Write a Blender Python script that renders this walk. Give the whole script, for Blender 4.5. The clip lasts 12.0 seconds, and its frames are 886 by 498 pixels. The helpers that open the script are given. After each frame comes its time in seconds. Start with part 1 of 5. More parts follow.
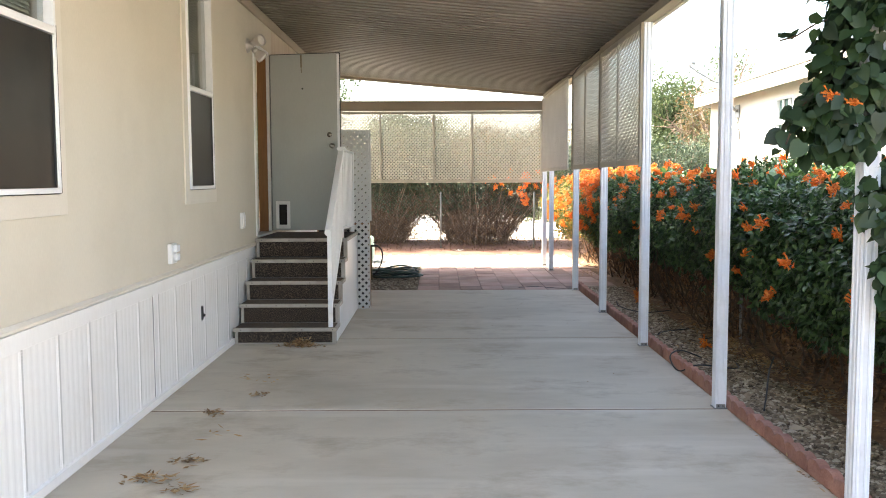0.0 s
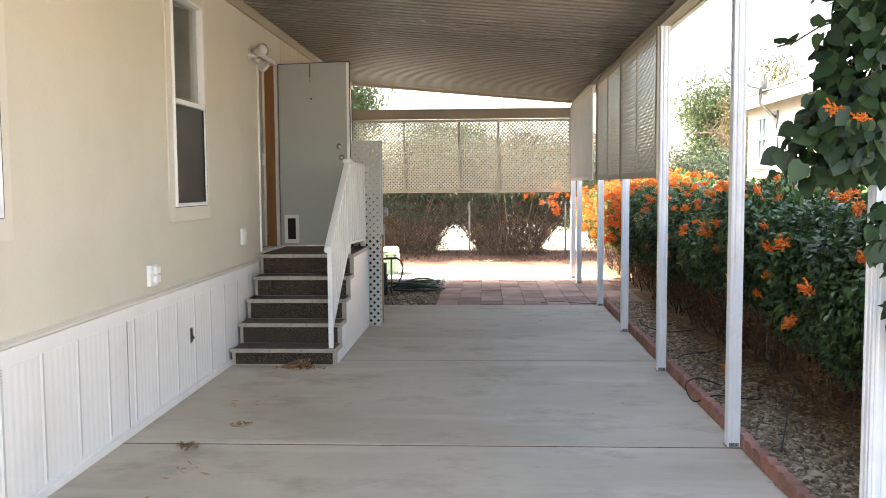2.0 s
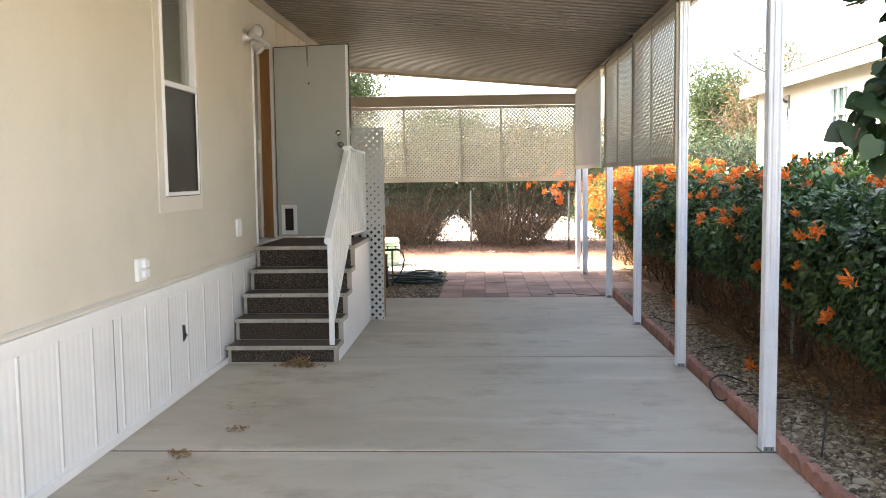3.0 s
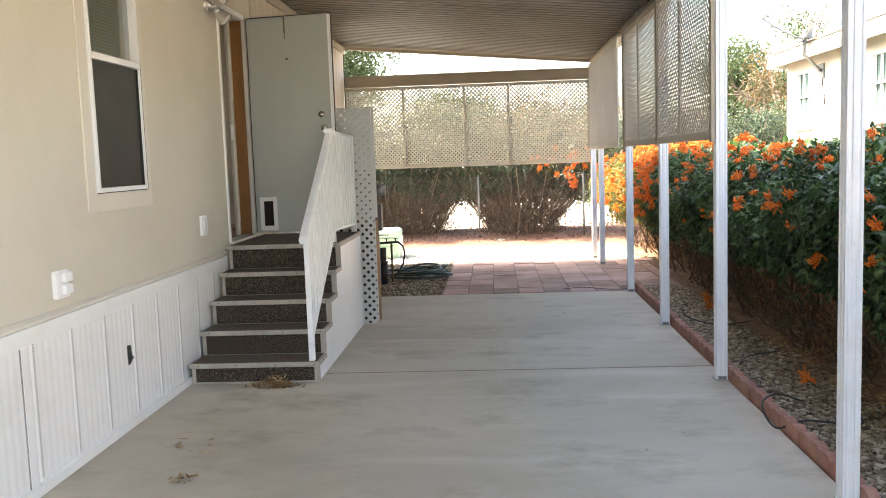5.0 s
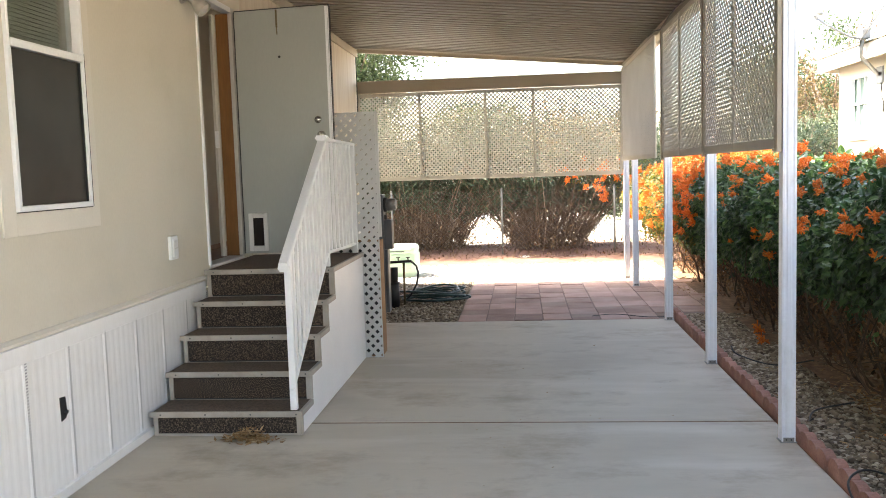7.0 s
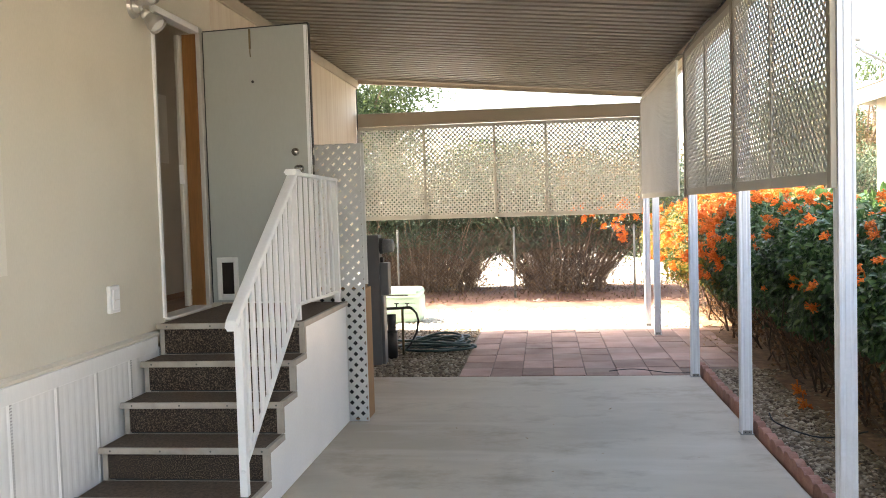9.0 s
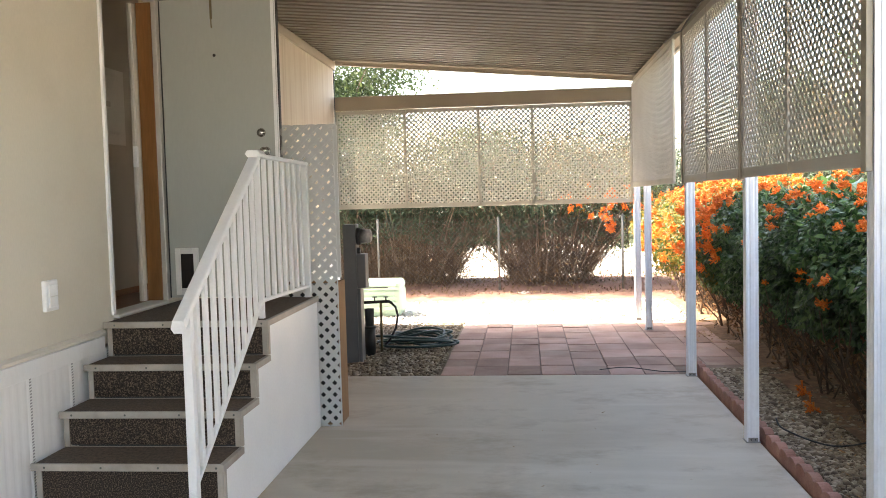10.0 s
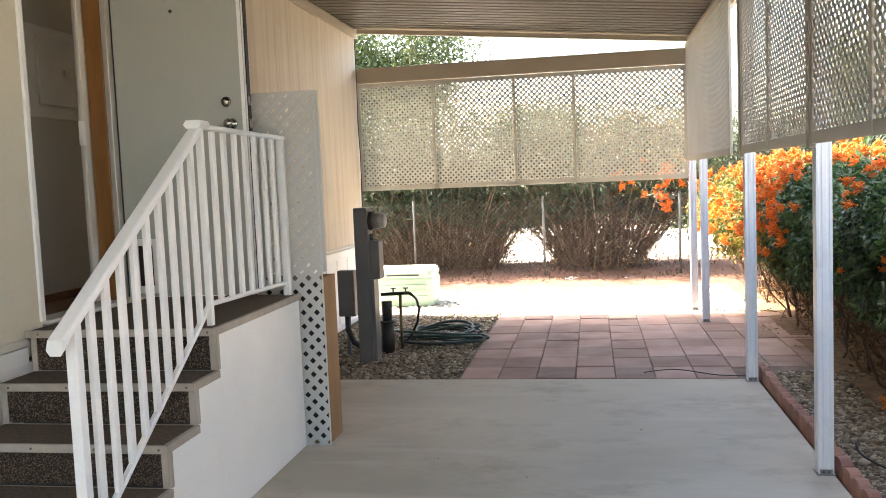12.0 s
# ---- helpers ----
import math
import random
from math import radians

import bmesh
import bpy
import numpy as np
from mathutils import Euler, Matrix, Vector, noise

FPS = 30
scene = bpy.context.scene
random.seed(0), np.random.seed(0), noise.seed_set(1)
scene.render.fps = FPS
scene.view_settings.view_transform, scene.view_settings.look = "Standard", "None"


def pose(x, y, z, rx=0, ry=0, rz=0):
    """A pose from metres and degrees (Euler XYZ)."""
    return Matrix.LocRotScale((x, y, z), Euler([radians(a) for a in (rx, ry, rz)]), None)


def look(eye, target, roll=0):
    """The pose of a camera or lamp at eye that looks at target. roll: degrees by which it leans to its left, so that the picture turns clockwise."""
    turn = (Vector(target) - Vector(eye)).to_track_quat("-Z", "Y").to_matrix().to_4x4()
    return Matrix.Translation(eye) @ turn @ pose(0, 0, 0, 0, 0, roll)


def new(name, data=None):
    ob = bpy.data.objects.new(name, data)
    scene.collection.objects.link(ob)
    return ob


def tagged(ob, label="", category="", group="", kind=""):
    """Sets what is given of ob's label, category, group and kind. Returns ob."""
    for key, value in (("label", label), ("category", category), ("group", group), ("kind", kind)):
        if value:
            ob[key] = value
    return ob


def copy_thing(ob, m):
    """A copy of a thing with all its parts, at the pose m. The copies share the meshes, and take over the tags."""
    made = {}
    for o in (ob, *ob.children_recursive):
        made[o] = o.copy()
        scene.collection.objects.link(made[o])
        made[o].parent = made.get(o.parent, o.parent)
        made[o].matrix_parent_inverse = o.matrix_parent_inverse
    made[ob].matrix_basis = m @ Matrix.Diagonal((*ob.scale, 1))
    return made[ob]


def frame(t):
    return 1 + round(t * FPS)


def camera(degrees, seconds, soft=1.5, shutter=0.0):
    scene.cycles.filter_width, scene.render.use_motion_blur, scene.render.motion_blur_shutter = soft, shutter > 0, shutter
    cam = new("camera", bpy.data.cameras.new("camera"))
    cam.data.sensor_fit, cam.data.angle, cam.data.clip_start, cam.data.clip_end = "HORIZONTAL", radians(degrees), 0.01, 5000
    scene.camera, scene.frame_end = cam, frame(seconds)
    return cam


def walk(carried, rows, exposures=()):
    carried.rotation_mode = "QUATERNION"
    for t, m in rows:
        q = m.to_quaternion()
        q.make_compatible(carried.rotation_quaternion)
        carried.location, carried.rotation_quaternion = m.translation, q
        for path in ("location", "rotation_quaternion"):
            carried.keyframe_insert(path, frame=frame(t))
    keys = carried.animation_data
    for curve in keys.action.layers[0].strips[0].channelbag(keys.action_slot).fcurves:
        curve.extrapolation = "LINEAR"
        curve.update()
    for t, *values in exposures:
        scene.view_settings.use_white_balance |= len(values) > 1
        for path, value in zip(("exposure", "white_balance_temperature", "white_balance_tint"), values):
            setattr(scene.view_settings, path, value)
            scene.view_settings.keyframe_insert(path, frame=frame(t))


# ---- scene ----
cam = camera(54.1, 12.0, soft=0.95)
PATH = [
    (0, (0.071, 0.791, 1.556), (0.079, 2.785, 1.395), -0.2),
    (0.5, (0.154, 0.916, 1.572), (0.13, 2.91, 1.418), -0.4),
    (1, (0.329, 1.121, 1.598), (0.273, 3.115, 1.45), -0.4),
    (1.5, (0.429, 1.189, 1.633), (0.343, 3.182, 1.486), -0.5),
    (2, (0.443, 1.209, 1.638), (0.344, 3.201, 1.489), -0.4),
    (2.5, (0.404, 1.335, 1.609), (0.308, 3.326, 1.453), -0.5),
    (3, (0.341, 1.611, 1.607), (0.249, 3.602, 1.437), -0.7),
    (3.5, (0.361, 1.867, 1.588), (0.258, 3.856, 1.408), -1.2),
    (3.7, (0.414, 2.028, 1.592), (0.309, 4.017, 1.409), -1.6),
    (5.3, (0.429, 2.870, 1.604), (0.304, 4.854, 1.398), -2.0),
    (5.5, (0.447, 2.998, 1.598), (0.325, 4.983, 1.395), -2.1),
    (6, (0.385, 3.305, 1.58), (0.263, 5.291, 1.379), -2.1),
    (6.5, (0.375, 3.524, 1.589), (0.23, 5.51, 1.398), -2.0),
    (7, (0.488, 3.754, 1.612), (0.301, 5.738, 1.433), -1.8),
    (8.8, (0.596, 4.556, 1.602), (0.359, 6.539, 1.500), -1.8),
    (9, (0.608, 4.662, 1.618), (0.376, 6.646, 1.526), -1.7),
    (9.5, (0.599, 4.91, 1.595), (0.394, 6.896, 1.491), -1.6),
    (10, (0.569, 5.194, 1.597), (0.375, 7.181, 1.481), -1.5),
    (10.5, (0.598, 5.424, 1.588), (0.393, 7.408, 1.45), -1.5),
    (11, (0.743, 5.698, 1.605), (0.508, 7.678, 1.449), -1.7),
    (11.5, (0.795, 5.944, 1.576), (0.513, 7.916, 1.406), -2.0),
    (12, (0.836, 6.218, 1.571), (0.494, 8.183, 1.415), -2.4),
]
walk(cam, [(t, look(eye, target, roll)) for t, eye, target, roll in PATH],
     exposures=[(0.0, 3.12, 7400, 9.0), (3.0, 3.18, 7550, 9.5), (6.5, 3.33, 7600, 9.5), (12.0, 3.38, 7600, 9.5)])

# ---- world and sun ----
SUN_EL, SUN_AZ = 52.0, -76.0        # azimuth from +y towards +x
world = bpy.data.worlds.new("world")
scene.world = world
world.use_nodes = True
sky = world.node_tree.nodes.new("ShaderNodeTexSky")
sky.sky_type = "NISHITA"
sky.sun_disc = False
sky.sun_elevation = radians(SUN_EL)
sky.sun_rotation = radians(SUN_AZ)
sky.dust_density = 3.0
bg = world.node_tree.nodes["Background"]
world.node_tree.links.new(sky.outputs["Color"], bg.inputs["Color"])
bg.inputs["Strength"].default_value = 0.15
sun_data = bpy.data.lights.new("sun", "SUN")
sun_data.energy, sun_data.angle, sun_data.color = 3.5, radians(0.53), (1.0, 0.95, 0.87)
sun = new("sun", sun_data)
sun_dir = Vector((math.sin(radians(SUN_AZ)) * math.cos(radians(SUN_EL)), math.cos(radians(SUN_AZ)) * math.cos(radians(SUN_EL)), math.sin(radians(SUN_EL))))
sun.matrix_world = look(sun_dir * 40, (0, 0, 0))


# ---- materials ----
def nodes_of(name):
    m = bpy.data.materials.new(name)
    m.use_nodes = True
    return m, m.node_tree.nodes, m.node_tree.links, m.node_tree.nodes["Principled BSDF"]


def ramp(n, stops):
    r = n.new("ShaderNodeValToRGB")
    e = r.color_ramp.elements
    while len(e) < len(stops):
        e.new(0.5)
    for el, (p, c) in zip(e, stops):
        el.position, el.color = p, (*c, 1)
    return r


def material(name, stops, scale=4.0, rough=0.6, fine=60.0, bump=0.1, metal=0.0, stretch=(1, 1, 1), detail=6.0,
             dirt=None, rand=0.0, dist=0.004, grain=0.12):
    """Two scales of noise: broad tone between the stops, fine grain in value and relief. dirt: (colour, amount, scale)."""
    m, n, l, b = nodes_of(name)
    co = n.new("ShaderNodeTexCoord")
    geo = n.new("ShaderNodeNewGeometry")
    mp = n.new("ShaderNodeMapping")
    mp.inputs["Scale"].default_value = stretch
    l.new(geo.outputs["Position"], mp.inputs["Vector"])
    a = n.new("ShaderNodeTexNoise")
    a.inputs["Scale"].default_value, a.inputs["Detail"].default_value = scale, detail
    f = n.new("ShaderNodeTexNoise")
    f.inputs["Scale"].default_value, f.inputs["Detail"].default_value = fine, 4.0
    l.new(mp.outputs["Vector"], a.inputs["Vector"])
    l.new(mp.outputs["Vector"], f.inputs["Vector"])
    r = ramp(n, [(0.3 + 0.4 * i / max(1, len(stops) - 1), c) for i, c in enumerate(stops)])
    l.new(a.outputs["Fac"], r.inputs["Fac"])
    col = r.outputs["Color"]
    hv = n.new("ShaderNodeHueSaturation")
    mr = n.new("ShaderNodeMapRange")
    mr.inputs["From Min"].default_value, mr.inputs["From Max"].default_value = 0.3, 0.7
    mr.inputs["To Min"].default_value, mr.inputs["To Max"].default_value = 1 - grain, 1 + grain
    l.new(f.outputs["Fac"], mr.inputs["Value"])
    val = mr.outputs["Result"]
    if rand:
        oi = n.new("ShaderNodeObjectInfo")
        m2 = n.new("ShaderNodeMapRange")
        m2.inputs["To Min"].default_value, m2.inputs["To Max"].default_value = 1 - rand, 1 + rand
        l.new(oi.outputs["Random"], m2.inputs["Value"])
        mu = n.new("ShaderNodeMath")
        mu.operation = "MULTIPLY"
        l.new(val, mu.inputs[0])
        l.new(m2.outputs["Result"], mu.inputs[1])
        val = mu.outputs["Value"]
    l.new(val, hv.inputs["Value"])
    l.new(col, hv.inputs["Color"])
    col = hv.outputs["Color"]
    if dirt:
        dc, amount, ds = dirt
        d = n.new("ShaderNodeTexNoise")
        d.inputs["Scale"].default_value, d.inputs["Detail"].default_value, d.inputs["Roughness"].default_value = ds, 8.0, 0.65
        l.new(geo.outputs["Position"], d.inputs["Vector"])
        dr = n.new("ShaderNodeMapRange")
        dr.inputs["From Min"].default_value, dr.inputs["From Max"].default_value = 0.5, 0.72
        dr.inputs["To Max"].default_value = amount
        l.new(d.outputs["Fac"], dr.inputs["Value"])
        mx = n.new("ShaderNodeMix")
        mx.data_type = "RGBA"
        l.new(dr.outputs["Result"], mx.inputs[0])
        l.new(col, mx.inputs[6])
        mx.inputs[7].default_value = (*dc, 1)
        col = mx.outputs[2]
    l.new(col, b.inputs["Base Color"])
    b.inputs["Roughness"].default_value, b.inputs["Metallic"].default_value = rough, metal
    if bump:
        bp = n.new("ShaderNodeBump")
        bp.inputs["Strength"].default_value, bp.inputs["Distance"].default_value = bump, dist
        l.new(f.outputs["Fac"], bp.inputs["Height"])
        l.new(bp.outputs["Normal"], b.inputs["Normal"])
    return m


def concrete_material():
    """Broom-finished slab: broad mottling, long faint streaks across the drive, brown stains, fine sand grain."""
    m, n, l, b = nodes_of("concrete")
    geo = n.new("ShaderNodeNewGeometry")

    def tex(scale, stretch, detail=6.0, rough=0.6):
        mp = n.new("ShaderNodeMapping")
        mp.inputs["Scale"].default_value = stretch
        l.new(geo.outputs["Position"], mp.inputs["Vector"])
        t = n.new("ShaderNodeTexNoise")
        t.inputs["Scale"].default_value, t.inputs["Detail"].default_value, t.inputs["Roughness"].default_value = scale, detail, rough
        l.new(mp.outputs["Vector"], t.inputs["Vector"])
        return t.outputs["Fac"]

    def span(v, lo, hi, a, c):
        r = n.new("ShaderNodeMapRange")
        for k, x in (("From Min", lo), ("From Max", hi), ("To Min", a), ("To Max", c)):
            r.inputs[k].default_value = x
        l.new(v, r.inputs["Value"])
        return r.outputs["Result"]

    def mix(fac, c0, c1):
        x = n.new("ShaderNodeMix")
        x.data_type = "RGBA"
        l.new(fac, x.inputs[0])
        l.new(c0, x.inputs[6])
        x.inputs[7].default_value = (*c1, 1)
        return x.outputs[2]
    r = ramp(n, [(0.34, (0.42, 0.365, 0.285)), (0.5, (0.52, 0.457, 0.365)), (0.66, (0.575, 0.513, 0.417))])
    l.new(tex(0.8, (0.6, 1, 1)), r.inputs["Fac"])
    c = r.outputs["Color"]
    c = mix(span(tex(1.6, (0.22, 1.5, 1), 4.0, 0.55), 0.54, 0.74, 0.0, 0.6), c, (0.70, 0.64, 0.56))
    c = mix(span(tex(1.6, (0.7, 1, 1), 7.0, 0.68), 0.51, 0.68, 0.0, 0.68), c, (0.30, 0.24, 0.17))
    c = mix(span(tex(28.0, (0.08, 1.6, 1), 2.0), 0.5, 0.75, 0.0, 0.08), c, (0.33, 0.30, 0.26))
    c = mix(span(tex(240.0, (1, 1, 1), 2.0), 0.55, 0.8, 0.0, 0.35), c, (0.3, 0.28, 0.25))
    l.new(c, b.inputs["Base Color"])
    b.inputs["Roughness"].default_value = 0.75
    bp = n.new("ShaderNodeBump")
    bp.inputs["Strength"].default_value, bp.inputs["Distance"].default_value = 0.25, 0.003
    l.new(tex(60.0, (0.1, 2.0, 1), 3.0), bp.inputs["Height"])
    l.new(bp.outputs["Normal"], b.inputs["Normal"])
    return m


WALL = material("cream_stucco_siding", [(0.62, 0.578, 0.485), (0.68, 0.637, 0.545)], 1.1, 0.75, 120, 0.08, stretch=(1, 1, 0.3), dirt=((0.45, 0.41, 0.33), 0.25, 0.8), grain=0.03)
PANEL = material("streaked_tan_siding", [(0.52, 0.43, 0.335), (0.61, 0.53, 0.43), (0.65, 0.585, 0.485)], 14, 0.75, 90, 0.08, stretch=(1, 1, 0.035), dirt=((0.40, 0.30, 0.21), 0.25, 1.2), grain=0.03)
SKIRT = material("white_skirting", [(0.84, 0.84, 0.835), (0.89, 0.89, 0.88)], 0.8, 0.45, 70, 0.03, stretch=(1, 1, 0.25), dirt=((0.6, 0.53, 0.43), 0.22, 2.2), grain=0.02)
TRIM = material("cream_trim", [(0.66, 0.62, 0.54), (0.72, 0.68, 0.6)], 2, 0.6, 80, 0.06, grain=0.025)
TAN = material("tan_trim", [(0.36, 0.31, 0.235), (0.42, 0.365, 0.285)], 2, 0.6, 80, 0.06, grain=0.025)
WHITE = material("white_paint", [(0.81, 0.82, 0.83), (0.87, 0.875, 0.88)], 3, 0.4, 60, 0.04, grain=0.025)
POST = material("white_enamel_post", [(0.74, 0.77, 0.82), (0.8, 0.82, 0.86)], 3, 0.35, 50, 0.03, dirt=((0.5, 0.48, 0.44), 0.3, 5.0), grain=0.025)
ROOF = material("beige_aluminium_roof", [(0.37, 0.335, 0.28), (0.44, 0.40, 0.34)], 1.5, 0.3, 40, 0.03, grain=0.025)
CONCRETE = concrete_material()
GRAVEL = material("pea_gravel_ground", [(0.12, 0.088, 0.06), (0.23, 0.18, 0.13)], 25, 0.9, 90, 0.6)
DIRT = material("reddish_dirt", [(0.12, 0.06, 0.042), (0.21, 0.115, 0.08)], 2.5, 0.95, 40, 0.5)
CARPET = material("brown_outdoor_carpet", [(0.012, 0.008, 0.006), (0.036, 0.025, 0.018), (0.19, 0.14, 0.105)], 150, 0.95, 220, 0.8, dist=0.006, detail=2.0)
CARPET_TOP = material("paler_brown_carpet", [(0.08, 0.056, 0.040), (0.15, 0.108, 0.080)], 60, 0.95, 190, 0.6, dist=0.005)
NOSING = material("dull_tan_metal_nosing", [(0.34, 0.305, 0.265), (0.44, 0.40, 0.355)], 6, 0.5, 90, 0.05, metal=0.2, dirt=((0.2, 0.165, 0.13), 0.5, 5.0), grain=0.03)
ALU = material("brushed_aluminium", [(0.52, 0.50, 0.47), (0.62, 0.6, 0.57)], 5, 0.4, 90, 0.03, metal=0.6, grain=0.03)
DOOR = material("grey_door_paint", [(0.345, 0.365, 0.335), (0.39, 0.405, 0.375)], 1.2, 0.5, 60, 0.03, stretch=(1, 1, 0.3), grain=0.02)
WOOD = material("varnished_wood", [(0.18, 0.078, 0.024), (0.27, 0.125, 0.042)], 6, 0.4, 90, 0.1, stretch=(1, 1, 0.1))
LATTICE_T = material("tan_lattice", [(0.55, 0.52, 0.45), (0.61, 0.58, 0.51)], 3, 0.6, 60, 0.05, grain=0.025)
# Same plastic as LATTICE_T; the side screens' shade is put into this copy.
LATTICE_S = material("shaded_tan_lattice", [(0.56, 0.52, 0.45), (0.63, 0.59, 0.52)], 3, 0.6, 60, 0.05, grain=0.025)
LATTICE_W = material("white_lattice", [(0.76, 0.76, 0.76), (0.82, 0.82, 0.82)], 3, 0.5, 60, 0.05, grain=0.025)
BRICK = material("red_edging_block", [(0.28, 0.13, 0.10), (0.40, 0.22, 0.17)], 9, 0.9, 90, 0.4, rand=0.15)
PAVER = material("rose_concrete_paver", [(0.29, 0.175, 0.142), (0.41, 0.275, 0.23)], 3, 0.9, 90, 0.3, rand=0.3, dirt=((0.40, 0.34, 0.28), 0.5, 2.0))
JOINT = material("rose_joint_sand", [(0.15, 0.10, 0.08), (0.23, 0.165, 0.135)], 8, 0.95, 90, 0.3)
DARK = material("dark_rubber", [(0.02, 0.02, 0.02), (0.035, 0.035, 0.035)], 5, 0.6, 50, 0.05)


# ---- mesh helpers ----
def box(bm, x0, x1, y0, y1, z0, z1, bevel=0.0, m=None):
    r = bmesh.ops.create_cube(bm, size=1.0)
    vs = r["verts"]
    for v in vs:
        v.co = Vector(((x0 + x1) / 2 + v.co.x * (x1 - x0), (y0 + y1) / 2 + v.co.y * (y1 - y0), (z0 + z1) / 2 + v.co.z * (z1 - z0)))
    if bevel:
        es = list({e for v in vs for e in v.link_edges})
        rb = bmesh.ops.bevel(bm, geom=es, offset=bevel, segments=2, affect="EDGES", profile=0.5)
        vs = list({v for f in rb["faces"] for v in f.verts} | {v for v in vs if v.is_valid})
    if m is not None:
        bmesh.ops.transform(bm, matrix=m, verts=vs)
    return vs


def tube(bm, a, b, r0, r1=None, seg=10, caps=True):
    a, b = Vector(a), Vector(b)
    r1 = r0 if r1 is None else r1
    d = b - a
    m = Matrix.Translation((a + b) / 2) @ d.to_track_quat("Z", "Y").to_matrix().to_4x4()
    return bmesh.ops.create_cone(bm, cap_ends=caps, segments=seg, radius1=r0, radius2=r1, depth=d.length, matrix=m)["verts"]


def obj(name, bm, mat, smooth=False):
    me = bpy.data.meshes.new(name)
    bm.to_mesh(me)
    bm.free()
    for mt in (mat if isinstance(mat, (list, tuple)) else [mat]):
        me.materials.append(mt)
    if smooth:
        for p in me.polygons:
            p.use_smooth = True
    return new(name, me)


def part(name, bm, mat, parent, label="", smooth=False):
    ob = obj(name, bm, mat, smooth)
    ob.parent = parent
    if parent is not None:
        ob.matrix_parent_inverse = parent.matrix_world.inverted()
    if label:
        ob["label"] = label
    return ob


def empty(name, x, y, z, label, category, group="", kind=""):
    e = new(name)
    e.empty_display_size = 0.1
    e.matrix_world = pose(x, y, z)
    bpy.context.view_layer.update()
    return tagged(e, label, category, group, kind)


def boxpart(name, parent, mat, x0, x1, y0, y1, z0, z1, bevel=0.003, label=""):
    bm = bmesh.new()
    box(bm, x0, x1, y0, y1, z0, z1, bevel)
    return part(name, bm, mat, parent, label)


def structure(name, mat, boxes, label, category, bevel=0.0):
    bm = bmesh.new()
    for b in boxes:
        box(bm, *b, bevel=bevel)
    return tagged(obj(name, bm, mat), label, category, kind="structure")


# ---- plan ----
WX = -1.9          # house wall face
YN, YF = -6.0, 16.4    # near and far end of the house
YSLAB = 12.93
YR0 = 3.1          # near end of the carport roof
DY0, DY1, DZ0, DZ1 = 10.13, 10.93, 0.955, 2.99   # door opening
POSTS = [4.64, 6.59, 8.80, 10.82, 12.86, 15.5, 16.3]
PX = 1.97

def leaf_material(name, stops, rough=0.42, passing=0.3):
    """A leaf that varies from leaf to leaf, with light passing through it."""
    m, n, l, b = nodes_of(name)
    geo = n.new("ShaderNodeNewGeometry")
    r = ramp(n, [(i / (len(stops) - 1), c) for i, c in enumerate(stops)])
    l.new(geo.outputs["Random Per Island"], r.inputs["Fac"])
    t = n.new("ShaderNodeTexNoise")
    t.inputs["Scale"].default_value = 1.3
    l.new(geo.outputs["Position"], t.inputs["Vector"])
    hv = n.new("ShaderNodeHueSaturation")
    mr = n.new("ShaderNodeMapRange")
    mr.inputs["From Min"].default_value, mr.inputs["From Max"].default_value = 0.3, 0.7
    mr.inputs["To Min"].default_value, mr.inputs["To Max"].default_value = 0.75, 1.25
    l.new(t.outputs["Fac"], mr.inputs["Value"])
    l.new(mr.outputs["Result"], hv.inputs["Value"])
    l.new(r.outputs["Color"], hv.inputs["Color"])
    l.new(hv.outputs["Color"], b.inputs["Base Color"])
    b.inputs["Roughness"].default_value = rough
    tr = n.new("ShaderNodeBsdfTranslucent")
    l.new(hv.outputs["Color"], tr.inputs["Color"])
    mx = n.new("ShaderNodeMixShader")
    mx.inputs[0].default_value = passing
    l.new(b.outputs[0], mx.inputs[1])
    l.new(tr.outputs[0], mx.inputs[2])
    l.new(mx.outputs[0], n["Material Output"].inputs["Surface"])
    return m


LEAF = leaf_material("hedge_leaf", [(0.018, 0.044, 0.016), (0.04, 0.092, 0.029), (0.105, 0.185, 0.06)], 0.33, 0.3)
FALLEN = leaf_material("fallen_leaf", [(0.16, 0.085, 0.035), (0.33, 0.19, 0.08), (0.45, 0.32, 0.18)], 0.8, 0.1)
HEDGEDRY = leaf_material("shaded_dry_leaf", [(0.08, 0.042, 0.022), (0.17, 0.088, 0.042), (0.28, 0.155, 0.078)], 0.85, 0.15)
VINE = leaf_material("vine_leaf", [(0.014, 0.034, 0.015), (0.024, 0.053, 0.018), (0.045, 0.09, 0.026)], 0.55, 0.2)
# Lit copy of the hedge leaf: sunlight put into the colour as yellow and gold.
GOLD = leaf_material("sun_painted_leaf", [(0.04, 0.085, 0.02), (0.11, 0.125, 0.025), (0.34, 0.17, 0.025)], 0.5, 0.35)
OLEANDER = leaf_material("oleander_leaf", [(0.022, 0.042, 0.022), (0.042, 0.068, 0.036), (0.075, 0.105, 0.055)], 0.5, 0.25)
DRYLEAF = leaf_material("dry_leaf", [(0.07, 0.038, 0.02), (0.14, 0.08, 0.036), (0.24, 0.16, 0.085)], 0.8, 0.15)
SHRUB = leaf_material("pale_shrub_leaf", [(0.05, 0.078, 0.036), (0.09, 0.12, 0.06), (0.14, 0.16, 0.085)], 0.6, 0.3)
TREE = leaf_material("desert_tree_leaf", [(0.03, 0.052, 0.018), (0.05, 0.08, 0.026), (0.08, 0.11, 0.036)], 0.6, 0.3)
